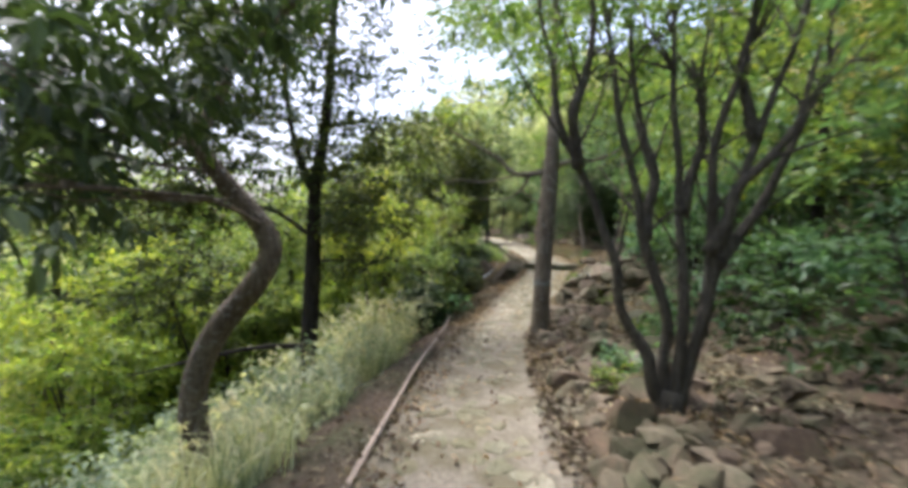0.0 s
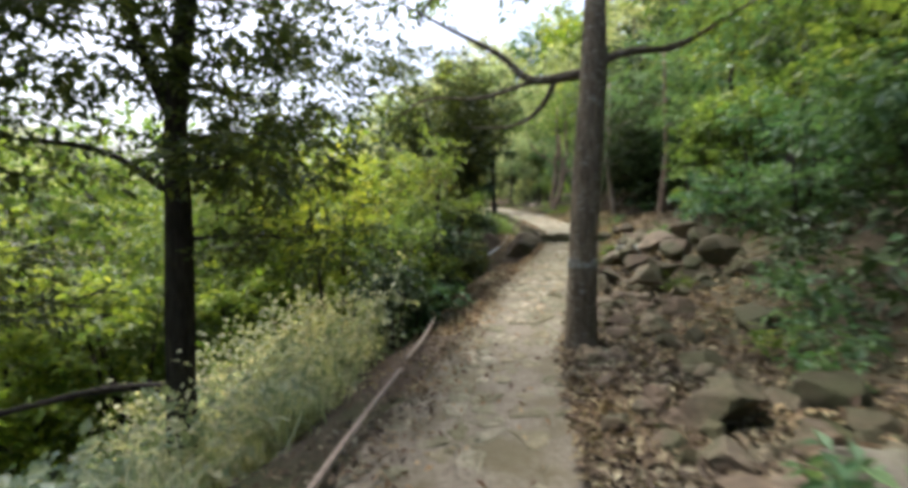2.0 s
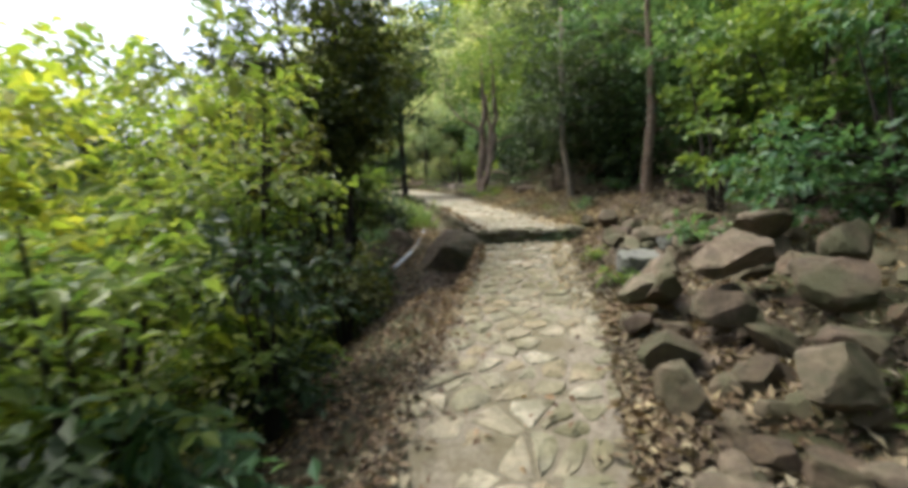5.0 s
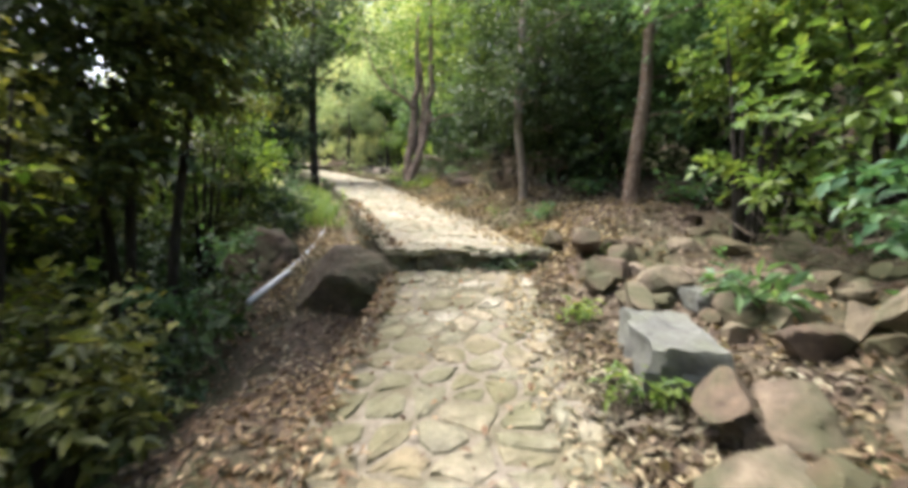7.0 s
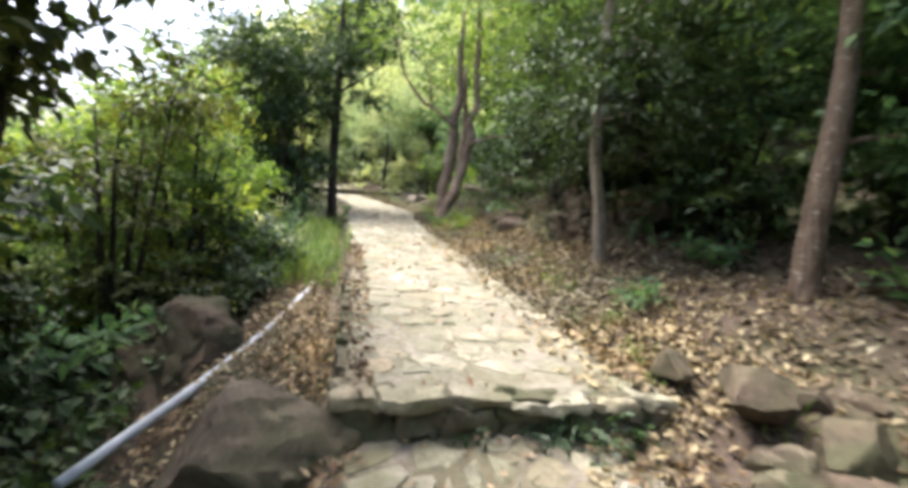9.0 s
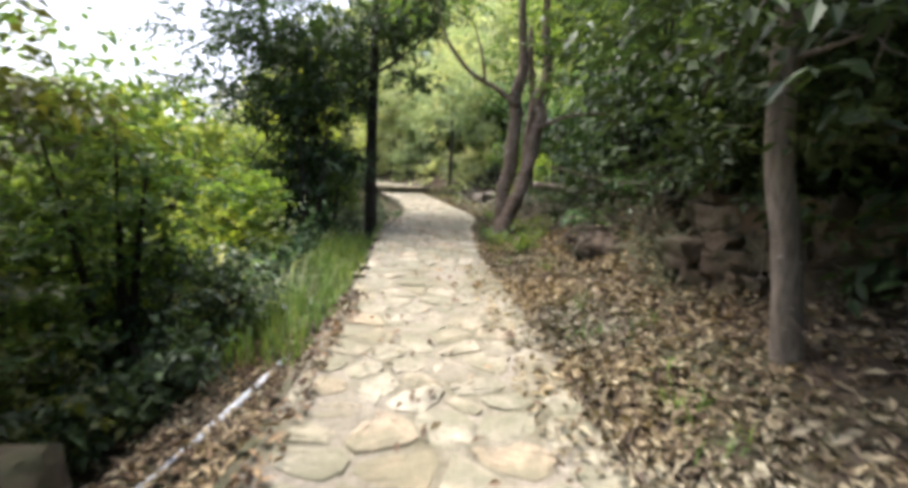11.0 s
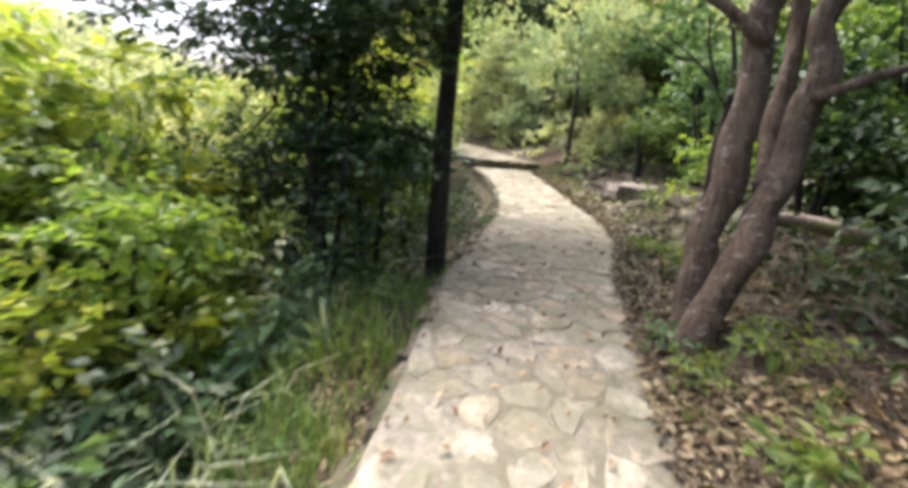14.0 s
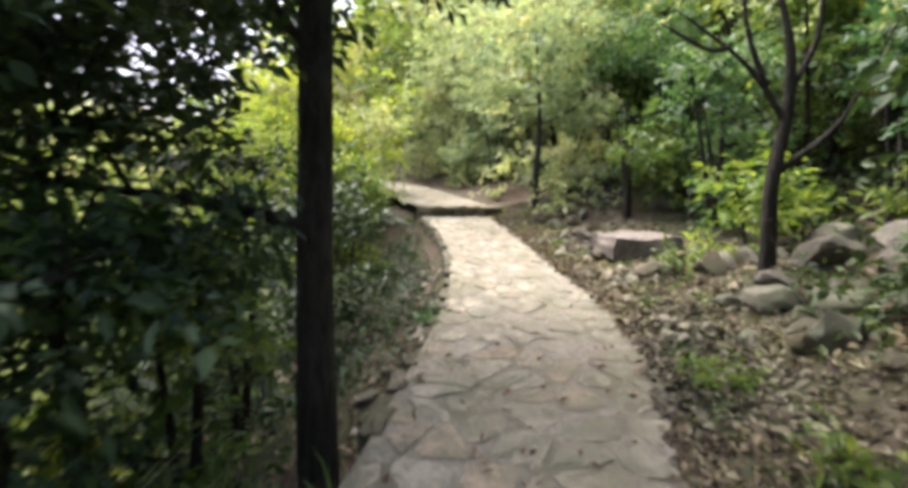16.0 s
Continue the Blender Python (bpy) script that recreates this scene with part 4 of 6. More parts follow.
b = np.array(at_ground(0.0, 14.75))
plant("tree", b, "slim dark-stemmed tree with a heavy shaded crown", "tree",
      [(rel(q, b), [0.055, 0.045, 0.035, 0.015]) for q in ([(0.0, 14.65, -0.9), (0.0, 14.65, 0.8), (0.1, 14.65, 2.4), (0.3, 14.6, 4.2)], [(-0.15, 14.8, -0.9), (-0.2, 14.85, 0.8), (-0.4, 14.9, 2.4), (-0.6, 15.0, 4.4)], [(0.12, 14.95, -0.9), (0.25, 15.0, 0.9), (0.4, 15.2, 2.3), (0.6, 15.4, 3.8)])],
      [(*(np.array(c) - b), *r) for c, r in [((0.3, 14.7, 3.5), (0.8, 0.7, 0.5, 140)), ((-0.5, 14.7, 3.7), (0.9, 0.8, 0.5, 140)), ((-0.1, 14.4, 4.5), (1.1, 1.0, 0.5, 140)), ((0.7, 15.3, 4.2), (0.8, 0.8, 0.45, 110)), ((-0.9, 14.2, 2.7), (0.8, 0.7, 0.45, 120)), ((-0.2, 15.2, 2.5), (0.7, 0.6, 0.4, 100)), ((0.2, 14.2, 2.7), (0.6, 0.5, 0.35, 90)), ((-1.0, 14.6, 4.8), (1.0, 0.9, 0.5, 110)),
                                            ((-0.4, 14.3, 1.7), (0.6, 0.5, 0.35, 80)), ((0.2, 15.4, 3.3), (0.6, 0.6, 0.4, 90)), ((-0.7, 15.0, 1.2), (0.6, 0.5, 0.4, 80)), ((0.8, 15.5, 3.5), (0.7, 0.6, 0.35, 90)), ((0.6, 16.2, 3.6), (0.7, 0.6, 0.4, 90)), ((0.7, 16.8, 3.9), (0.8, 0.6, 0.4, 90)), ((0.2, 16.4, 4.4), (1.0, 0.8, 0.4, 110)), ((0.0, 14.3, 2.2), (0.5, 0.4, 0.35, 120)), ((0.4, 14.6, 2.55), (0.5, 0.4, 0.35, 130)), ((-0.3, 14.5, 2.9), (0.6, 0.5, 0.4, 130)), ((0.55, 14.6, 3.1), (0.5, 0.45, 0.35, 120)), ((-0.3, 14.4, 1.7), (0.45, 0.4, 0.3, 70))]],
      BARK_DARK, LEAF_OLIVE, leaf=0.11, wide=0.27, seed=20, group="trees beside the path", seg=7, stem_name="stem")

b = np.array(at_ground(2.95, 29.3))
plant("tree", b, "small upright tree standing at the far bend", "tree",
      [(rel([(2.95, 29.3, 1.6), (2.93, 29.3, 2.6), (2.98, 29.3, 3.6), (2.9, 29.4, 5.2)], b), [0.07, 0.055, 0.045, 0.02])],
      [(*(np.array(c) - b), *r) for c, r in [((2.9, 29.4, 4.4), (0.9, 0.9, 0.6, 130)), ((3.6, 29.4, 3.9), (0.7, 0.7, 0.4, 80)), ((2.4, 29.5, 5.2), (1.0, 1.0, 0.6, 110)), ((3.4, 29.6, 5.4), (1.0, 1.0, 0.6, 110)), ((2.3, 29.8, 4.2), (0.6, 0.6, 0.4, 60))]],
      BARK_DARK, LEAF_PALE_HAZE, leaf=0.11, wide=0.28, seed=22, group="trees beside the path", seg=7)

# ---- shrubs close to the path ----
for i, (x, y, h, r, m, d) in enumerate([
        (-0.7, 9.9, 2.4, 0.65, LEAF_MID, 1.1), (-1.7, 10.6, 3.8, 1.2, LEAF_YELLOW, 1.1), (-0.3, 11.3, 3.2, 0.85, LEAF_MID, 1.1), (-1.0, 12.2, 3.7, 1.1, LEAF_YELLOW, 1.0), (-0.3, 13.0, 3.4, 0.9, LEAF_OLIVE, 1.1), (-2.1, 13.6, 4.3, 1.2, LEAF_MID, 1.0), (0.3, 12.6, 1.4, 0.45, LEAF_OLIVE, 1.1), (0.0, 10.6, 1.5, 0.5, LEAF_DARK_SHADE, 1.2), (-0.5, 9.0, 1.1, 0.45, LEAF_DARK_SHADE, 1.2),
        (-2.7, 10.0, 2.9, 1.0, LEAF_YELLOW, 1.0), (-3.5, 11.4, 4.8, 1.5, LEAF_MID, 1.0), (-1.9, 16.4, 4.6, 1.4, LEAF_OLIVE, 1.1), (0.1, 16.9, 3.1, 0.8, LEAF_OLIVE, 1.1), (-0.5, 16.0, 2.6, 0.8, LEAF_DARK_SHADE, 1.3), (0.4, 18.4, 1.3, 0.55, LEAF_DARK_SHADE, 1.4), (-1.2, 17.8, 3.2, 0.8, LEAF_OLIVE, 1.1), (-0.9, 19.2, 3.3, 1.2, LEAF_MID, 1.2), (-0.5, 18.1, 4.0, 1.05, LEAF_MID, 1.3), (0.2, 18.4, 3.2, 0.8, LEAF_MID, 1.4), (-0.1, 19.4, 2.4, 0.9, LEAF_YELLOW, 1.2), (4.85, 19.7, 1.2, 0.5, LEAF_DARK_SHADE, 1.5), (4.9, 18.7, 1.6, 0.6, LEAF_DARK_SHADE, 1.5), (4.95, 20.5, 1.4, 0.6, LEAF_DARK_SHADE, 1.4), (4.9, 18.0, 1.3, 0.5, LEAF_DARK_SHADE, 1.4), (0.95, 17.6, 0.7, 0.38, LEAF_DARK_SHADE, 1.5), (1.1, 18.5, 0.6, 0.34, LEAF_DARK_SHADE, 1.5), (0.85, 19.3, 0.8, 0.4, LEAF_DARK_SHADE, 1.4),
        (0.1, 20.2, 2.4, 0.8, LEAF_YELLOW, 1.0), (0.85, 21.7, 3.0, 0.6, LEAF_DARK_SHADE, 1.05), (0.35, 22.4, 3.4, 0.75, LEAF_DARK_SHADE, 1.05), (0.9, 22.5, 2.0, 0.5, LEAF_MID, 1.2), (-0.7, 21.0, 3.4, 1.1, LEAF_MID, 1.1), (0.3, 23.8, 3.0, 0.8, LEAF_DARK_SHADE, 1.2), (0.3, 25.4, 2.7, 0.8, LEAF_DARK_SHADE, 1.3), (0.0, 27.2, 2.6, 0.9, LEAF_MID, 1.2), (-1.2, 24.6, 3.8, 1.3, LEAF_MID, 1.0), (-2.0, 20.0, 3.4, 1.4, LEAF_YELLOW, 1.0),
        (-5.4, 7.2, 2.6, 1.2, LEAF_YELLOW, 1.0), (-4.4, 9.8, 3.4, 1.2, LEAF_MID, 0.9), (-6.6, 5.4, 3.0, 1.3, LEAF_MID, 1.0), (-5.6, 9.4, 4.2, 1.5, LEAF_YELLOW, 1.0),
        (5.2, 11.0, 2.2, 1.1, LEAF_BLUE, 1.1), (5.3, 13.5, 2.4, 0.8, LEAF_MID, 1.0), (5.9, 12.6, 2.8, 1.2, LEAF_MID, 1.1), (6.4, 15.4, 2.8, 1.2, LEAF_BLUE, 1.2), (5.7, 16.4, 1.9, 0.8, LEAF_DARK_SHADE, 1.2), (5.7, 17.6, 2.6, 0.9, LEAF_DARK_SHADE, 1.3), (5.3, 18.7, 2.6, 0.9, LEAF_DARK_SHADE, 1.3), (5.3, 19.9, 2.8, 0.9, LEAF_DARK_SHADE, 1.3), (5.5, 21.6, 2.6, 0.9, LEAF_DARK_SHADE, 1.2), (4.9, 22.7, 1.5, 0.6, LEAF_DARK_SHADE, 1.2),
        (6.0, 23.4, 2.6, 1.1, LEAF_MID, 1.1), (6.2, 25.4, 2.2, 0.9, LEAF_MID, 1.0), (5.0, 25.6, 1.0, 0.5, LEAF_YELLOW, 1.0), (5.2, 27.0, 2.4, 0.9, LEAF_BLUE, 1.2), (4.3, 28.0, 2.2, 0.8, LEAF_MID, 1.2), (3.6, 30.2, 2.2, 0.8, LEAF_PALE_HAZE, 1.2), (5.2, 29.4, 3.2, 1.2, LEAF_BLUE, 1.1), (6.6, 27.6, 3.4, 1.3, LEAF_MID, 1.0), (6.8, 24.6, 3.2, 1.3, LEAF_BLUE, 1.0),
        (4.4, 6.2, 1.9, 1.0, LEAF_BLUE, 1.0), (5.2, 8.2, 2.4, 1.2, LEAF_BLUE, 1.0), (4.9, 9.8, 2.0, 0.9, LEAF_BLUE, 1.0), (4.0, 4.0, 1.7, 0.9, LEAF_BLUE, 1.0), (4.2, 2.4, 1.7, 1.0, LEAF_BLUE, 1.0), (6.6, 18.8, 3.8, 1.4, LEAF_DARK_SHADE, 1.1), (6.8, 10.6, 3.2, 1.5, LEAF_MID, 1.0), (6.8, 21.2, 3.6, 1.3, LEAF_MID, 1.0),
        (-0.7, 29.6, 2.8, 0.8, LEAF_PALE_HAZE, 1.1), (-1.2, 28.6, 4.2, 1.2, LEAF_YELLOW, 1.0), (2.0, 33.0, 2.8, 1.2, LEAF_PALE_HAZE, 1.1), (3.6, 33.0, 3.6, 1.4, LEAF_PALE_HAZE, 1.1), (0.6, 35.2, 3.6, 1.5, LEAF_PALE_HAZE, 1.0), (5.0, 32.0, 3.6, 1.4, LEAF_MID, 1.0), (-2.8, 33.0, 4.2, 1.3, LEAF_PALE_HAZE, 1.0)]):
    tone = {LEAF_OLIVE: "olive-green shrub in the shade of the trees", LEAF_DARK_SHADE: "dense green shrub on the bank, coloured dark for shade", LEAF_MID: "bushy mid-green shrub beside the path", LEAF_YELLOW: "yellow-green sunlit shrub below the path", LEAF_BLUE: "blue-green undergrowth bush on the slope", LEAF_PALE_HAZE: "grey-green bush beyond the bend, coloured pale for haze"}[m]
    close = -1.3 < x < 1.2 and 9 < y < 25
    shrub(x, y, h, r, m, 100 + i, d * (1.15 if close else 1.0), label=tone, leaf=0.09 if close else 0.12, per=9 if close else 7)

for i, (x, y, h, r, m, lf) in enumerate([(-1.3, 20.8, 4.2, 1.2, LEAF_YELLOW, 0.2), (-0.3, 20.7, 2.5, 0.9, LEAF_YELLOW, 0.16), (0.3, 20.1, 1.7, 0.7, LEAF_YELLOW, 0.17), (-0.6, 22.0, 3.4, 1.0, LEAF_YELLOW, 0.18), (5.75, 13.9, 2.2, 0.6, LEAF_MID, 0.18), (-0.9, 10.6, 1.6, 0.7, LEAF_YELLOW, 0.17), (-0.4, 9.5, 0.9, 0.5, LEAF_BLUE, 0.15), (0.35, 19.2, 0.9, 0.5, LEAF_DARK_SHADE, 0.13)]):
    shrub(x, y, h, r, m, 700 + i, 0.85, leaf=lf, wide=0.2, per=7, label="large-leaved bush with bright drooping leaves" if m is LEAF_YELLOW else "large-leaved green bush beside the path")
g = Geo()
g.tube([(0.45, 18.3, -0.1), (0.47, 18.28, 0.3), (0.5, 18.25, 0.62), (0.52, 18.25, 0.72)], [0.27, 0.23, 0.2, 0.1], 14, 0.2, np.random.default_rng(6))
me = g.mesh("tree_stump")
me.materials.append(BARK_DARK)
tagged(new("tree_stump", me), "dark rotten tree stump on the slope below the path", "stump")

# ---- woods behind ----
near_kinds = [wood_tree(6.0, LEAF_MID, 31, BARK_DARK), wood_tree(6.5, LEAF_DARK_SHADE, 32, BARK_DARK), wood_tree(5.5, LEAF_YELLOW, 33, BARK_GREY), wood_tree(6.5, LEAF_BLUE, 34, BARK_GREY), wood_tree(5.5, LEAF_PALE_HAZE, 35, BARK_GREY), wood_tree(5.5, LEAF_OCHRE, 36, BARK_GREY)]
far_kinds = [wood_tree(6.0, m, 40 + i, BARK_GREY, 0.38, 17, 5, 12, "tree of the far hillside and of the unseen wood behind the start") for i, m in enumerate((LEAF_MID, LEAF_DARK_SHADE, LEAF_YELLOW, LEAF_BLUE, LEAF_PALE_HAZE, LEAF_OCHRE))]
for i, k in enumerate(near_kinds):
    k.matrix_basis = pose(*at_ground(9.5 + i * 1.7, 22 + 4 * (i % 2)), 0, 0, 0)
for i, k in enumerate(far_kinds):
    k.matrix_basis = pose(*at_ground(-18 - i * 4, 30 + 7 * (i % 3)), 0, 0, 0)
wr = np.random.default_rng(5)
spots = []


def free(x, y, gapd):
    return all((x - p) ** 2 + (y - q) ** 2 > gapd ** 2 for p, q in spots)


def place_woods(kinds, n, x0, x1, y0, y1, weights, gapd, s0, s1, clear_l=3.5, clear_r=3.4):
    made = tries = 0
    while made < n and tries < 4000:
        tries += 1
        x, y = wr.uniform(x0, x1), wr.uniform(y0, y1)
        if edge(y, -1) - clear_l < x < edge(y, 1) + clear_r or not free(x, y, gapd):
            continue
        spots.append((x, y))
        s = wr.uniform(s0, s1)
        copy_thing(kinds[wr.choice(6, p=weights)], pose(*at_ground(x, y), wr.uniform(-3, 3), wr.uniform(-3, 3), wr.uniform(0, 360)) @ Matrix.Scale(s, 4))
        made += 1


LEFT_MIX = (0.42, 0.08, 0.38, 0.0, 0.12, 0.0)
for i, (x, y, s) in enumerate([(-8.6, 15.6, 1.25), (-9.0, 11.0, 1.2), (-4.6, 16.4, 1.0)]):
    spots.append((x, y))
    copy_thing(near_kinds[(2, 0, 0)[i]], pose(*at_ground(x, y), 0, 0, 77 * i) @ Matrix.Scale(s, 4))
place_woods(near_kinds, 9, -10, -2.0, 13, 18, LEFT_MIX, 1.7, 0.75, 1.0)
place_woods(near_kinds, 24, -10, -1.0, 18, 30, (0.4, 0.0, 0.4, 0.0, 0.2, 0.0), 1.7, 0.5, 0.68)
place_woods(near_kinds, 8, -10, -1.0, 30, 36, (0.3, 0.0, 0.3, 0.0, 0.4, 0.0), 1.7, 0.7, 0.9)
place_woods(near_kinds, 8, -12, -6.5, 2, 13, (0.2, 0.0, 0.5, 0.0, 0.3, 0.0), 1.9, 0.55, 0.75)
place_woods(near_kinds, 30, 5.5, 12, 3, 36, (0.35, 0.4, 0.02, 0.18, 0.0, 0.05), 1.6, 0.7, 1.0)
# mostly the pale leaf past the bend, whose colour carries the haze
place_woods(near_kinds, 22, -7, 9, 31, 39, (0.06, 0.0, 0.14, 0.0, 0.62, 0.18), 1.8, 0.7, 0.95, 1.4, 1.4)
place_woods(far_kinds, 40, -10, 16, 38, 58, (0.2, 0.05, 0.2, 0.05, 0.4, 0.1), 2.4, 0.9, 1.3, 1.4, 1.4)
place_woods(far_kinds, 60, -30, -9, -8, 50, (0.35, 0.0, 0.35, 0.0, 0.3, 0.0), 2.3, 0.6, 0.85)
place_woods(far_kinds, 40, 10, 26, -8, 44, (0.3, 0.45, 0.0, 0.2, 0.0, 0.05), 2.3, 0.9, 1.2)
place_woods(far_kinds, 26, -60, -30, 6, 80, (0.3, 0.0, 0.3, 0.0, 0.4, 0.0), 3.6, 1.0, 1.4)
# unseen trees added behind the start, to shade the first stretch
place_woods(far_kinds, 16, -9, 10, -16, -3, (0.3, 0.4, 0.1, 0.2, 0.0, 0.0), 2.2, 0.9, 1.2, 1.2, 1.2)

# ---- rocks and slabs ----
rock_kinds = [rock_mesh("rock", 200 + i, 0.55 + 0.07 * (i % 5)) for i in range(14)]
small_kinds = [rock_mesh("rock", 230 + i, 0.55 + 0.07 * (i % 5), sub=3) for i in range(14)]


def rock(x, y, s, ztop=None, k=0, turn=0.0, stretch=(1, 1, 1), material=None, label="brown angular rock lying in the rubble", name="rock", group="rubble rocks", tilt=0.0):
    me = (rock_kinds if s > 0.2 else small_kinds)[k % 14]
    if material is not None and material != ROCK:
        me = me.copy()
        me.materials.clear()
    if not me.materials:
        me.materials.append(material or ROCK)
    ob = new(name, me)
    hz = 0.62 * s * stretch[2]
    z = (ztop - hz * 0.75) if ztop is not None else float(ground(x, y)) + hz * 0.25
    ob.matrix_world = pose(x, y, z, tilt, tilt * 0.5, turn) @ Matrix.Diagonal((s * stretch[0], s * stretch[1], s * stretch[2], 1))
    return tagged(ob, label, "rock", group)


for x, y, z, s, turn, seed, lab in [(1.80, 14.60, 0.43, (0.60, 0.55, 0.60), 5, 268, "large weathered brown boulder beside the stone step"), (0.92, 16.35, 0.42, (0.6, 0.55, 0.58), 70, 262, "grey-brown boulder half buried below the path")]:
    me = rock_mesh("boulder", seed, 0.86, 6, 5)
    me.materials.append(ROCK)
    ob = new("boulder", me)
    ob.matrix_world = pose(x, y, z, 6, -8, turn) @ Matrix.Diagonal((*s, 1))
    tagged(ob, lab, "boulder", "boulders")
for i, (x, y, s, zt, t, lab) in enumerate([(1.78, 5.95, 0.40, 0.32, 20, "tan angular rock at the path edge"), (2.05, 5.1, 0.40, 0.34, 70, "grey flat-topped rock among leaves"), (2.7, 9.35, 0.34, 0.7, 10, ""), (3.1, 9.1, 0.2, 0.75, 50, ""),
                                     (1.45, 7.25, 0.14, 0.08, 0, "small ochre stone by the tree foot"), (2.95, 9.5, 0.36, 0.72, 30, "large rounded brown boulder on the rubble bank"), (3.3, 9.9, 0.36, 0.98, 80, ""), (3.45, 10.9, 0.45, 1.05, 140, ""),
                                     (2.9, 11.0, 0.26, 0.7, 0, ""), (3.85, 10.3, 0.3, 1.1, 44, ""), (3.25, 11.7, 0.3, 0.72, 200, ""), (4.1, 11.4, 0.4, 1.2, 15, ""), (3.75, 12.95, 0.28, 0.82, 75, ""), (4.0, 13.0, 0.3, 0.9, 0, "brown rounded boulder lying on the bank"),
                                     (3.95, 13.6, 0.27, 0.95, 120, ""), (4.05, 14.2, 0.34, 1.16, 40, "upright brown rock beside the step"), (4.3, 13.9, 0.3, 1.05, 10, ""), (3.95, 14.7, 0.2, 1.05, 90, ""), (4.7, 16.3, 0.22, 1.25, 0, "pale rounded stone at the tree foot"), (5.0, 16.2, 0.2, 1.3, 60, "pale rounded stone at the tree foot"),
                                     (2.42, 10.15, 0.27, 0.52, 15, "dark mossy rock at the path edge"), (2.82, 11.1, 0.32, 0.72, 110, "dark mossy rock at the path edge"), (2.22, 9.8, 0.26, 0.42, 60, "dark mossy rock at the path edge"), (2.93, 10.35, 0.26, 0.68, 0, ""), (3.1, 11.25, 0.3, 0.85, 35, ""), (2.55, 10.75, 0.2, 0.5, 0, ""), (4.3, 12.2, 0.3, 0.86, 10, ""), (3.6, 9.4, 0.34, 0.95, 5, ""), (3.5, 10.3, 0.28, 0.95, 80, ""), (2.05, 8.9, 0.17, 0.25, 45, ""),
                                     (1.4, 3.3, 0.22, 0.2, 10, ""), (1.65, 4.2, 0.3, 0.25, 66, ""), (2.1, 3.0, 0.28, 0.3, 130, ""), (2.6, 3.6, 0.26, 0.5, 20, ""), (1.5, 2.7, 0.2, 0.15, 200, "")]):
    rock(x, y, s * 0.82, zt, i, t, (1, 1, 1), ROCK_GREY if "grey" in lab or "pale" in lab else ROCK, lab or "brown angular rock lying in the rubble", tilt=(i * 37) % 30 - 15)
rr = np.random.default_rng(8)
rubble = []
for i in range(420):
    y = rr.uniform(0.5, 14.2) if i % 3 else rr.uniform(0.8, 5.5)
    x = float(edge(y, 1)) + 0.12 + abs(rr.normal(0, 0.95))
    if abs(x - 1.44) < 0.3 and abs(y - 7.85) < 0.3 or abs(x - 1.75) < 0.2 and abs(y - 3.6) < 0.2 or (2.95 < x < 3.95 and 11.7 < y < 13.0):
        continue
    size = rr.uniform(0.05, 0.17) * (1.5 if rr.random() < 0.25 else 1)
    if size < 0.125:
        rubble.append((x, y, size, int(rr.integers(14)), rr.uniform(0, 360), rr.uniform(-25, 25)))
    else:
        rock(x, y, size, None, int(rr.integers(14)), rr.uniform(0, 360), (1, 1, rr.uniform(0.7, 1.1)), tilt=rr.uniform(-25, 25))
def strew(name, items, material, label):
    """Many small stones in one mesh."""
    RV, RF, k = [], [], 0
    for x, y, size, kind, turn, tilt in items:
        me = small_kinds[kind]
        co = np.empty(len(me.vertices) * 3, np.float32)
        me.vertices.foreach_get("co", co)
        tri = np.empty(len(me.loops), np.int32)
        me.loops.foreach_get("vertex_index", tri)
        M = np.array(pose(x, y, float(ground(x, y)) + 0.15 * size, tilt, tilt * 0.5, turn))
        RV.append(co.reshape(-1, 3) * size @ M[:3, :3].T + M[:3, 3])
        RF.append(tri.reshape(-1, 3) + k)
        k += len(me.vertices)
    rub = mesh_np(name, np.concatenate(RV), [np.concatenate(RF)], smooth=False)
    rub.materials.append(material)
    tagged(new(name, rub), label, "rubble", kind="stuff")


strew("rubble", rubble, RUBBLE, "small broken brown stones strewn over the bank")
pale = []
for i in range(90):
    y = rr.uniform(23.6, 27.6)
    pale.append((float(edge(y, 1)) + 0.08 + abs(rr.normal(0, 0.35)), y, rr.uniform(0.03, 0.085), int(rr.integers(14)), rr.uniform(0, 360), rr.uniform(-20, 20)))
for i in range(70):
    y = rr.uniform(22.8, 28.0)
    pale.append((float(edge(y, -1)) - 0.12 - abs(rr.normal(0, 0.18)), y, rr.uniform(0.03, 0.08), int(rr.integers(14)), rr.uniform(0, 360), rr.uniform(-20, 20)))
strew("rubble", pale, STONE_FAR, "small pale stones scattered at the bend")
for i, (x, y, s) in enumerate([(4.95, 24.4, 0.3), (5.2, 24.0, 0.26), (4.85, 24.9, 0.24), (5.3, 24.7, 0.34), (4.7, 23.8, 0.2), (5.0, 23.4, 0.28), (5.5, 23.6, 0.3), (4.45, 24.95, 0.18), (5.0, 25.3, 0.22), (4.4, 23.3, 0.2), (4.2, 24.1, 0.14), (5.6, 24.5, 0.28)]):
    rock(x, y, s, None, i, 40 * i, (1, 1, 1.15), ROCK_GREY, "mossy grey-brown rock at the foot of the thin tree", group="mossy rocks", tilt=(i * 29) % 30 - 15)
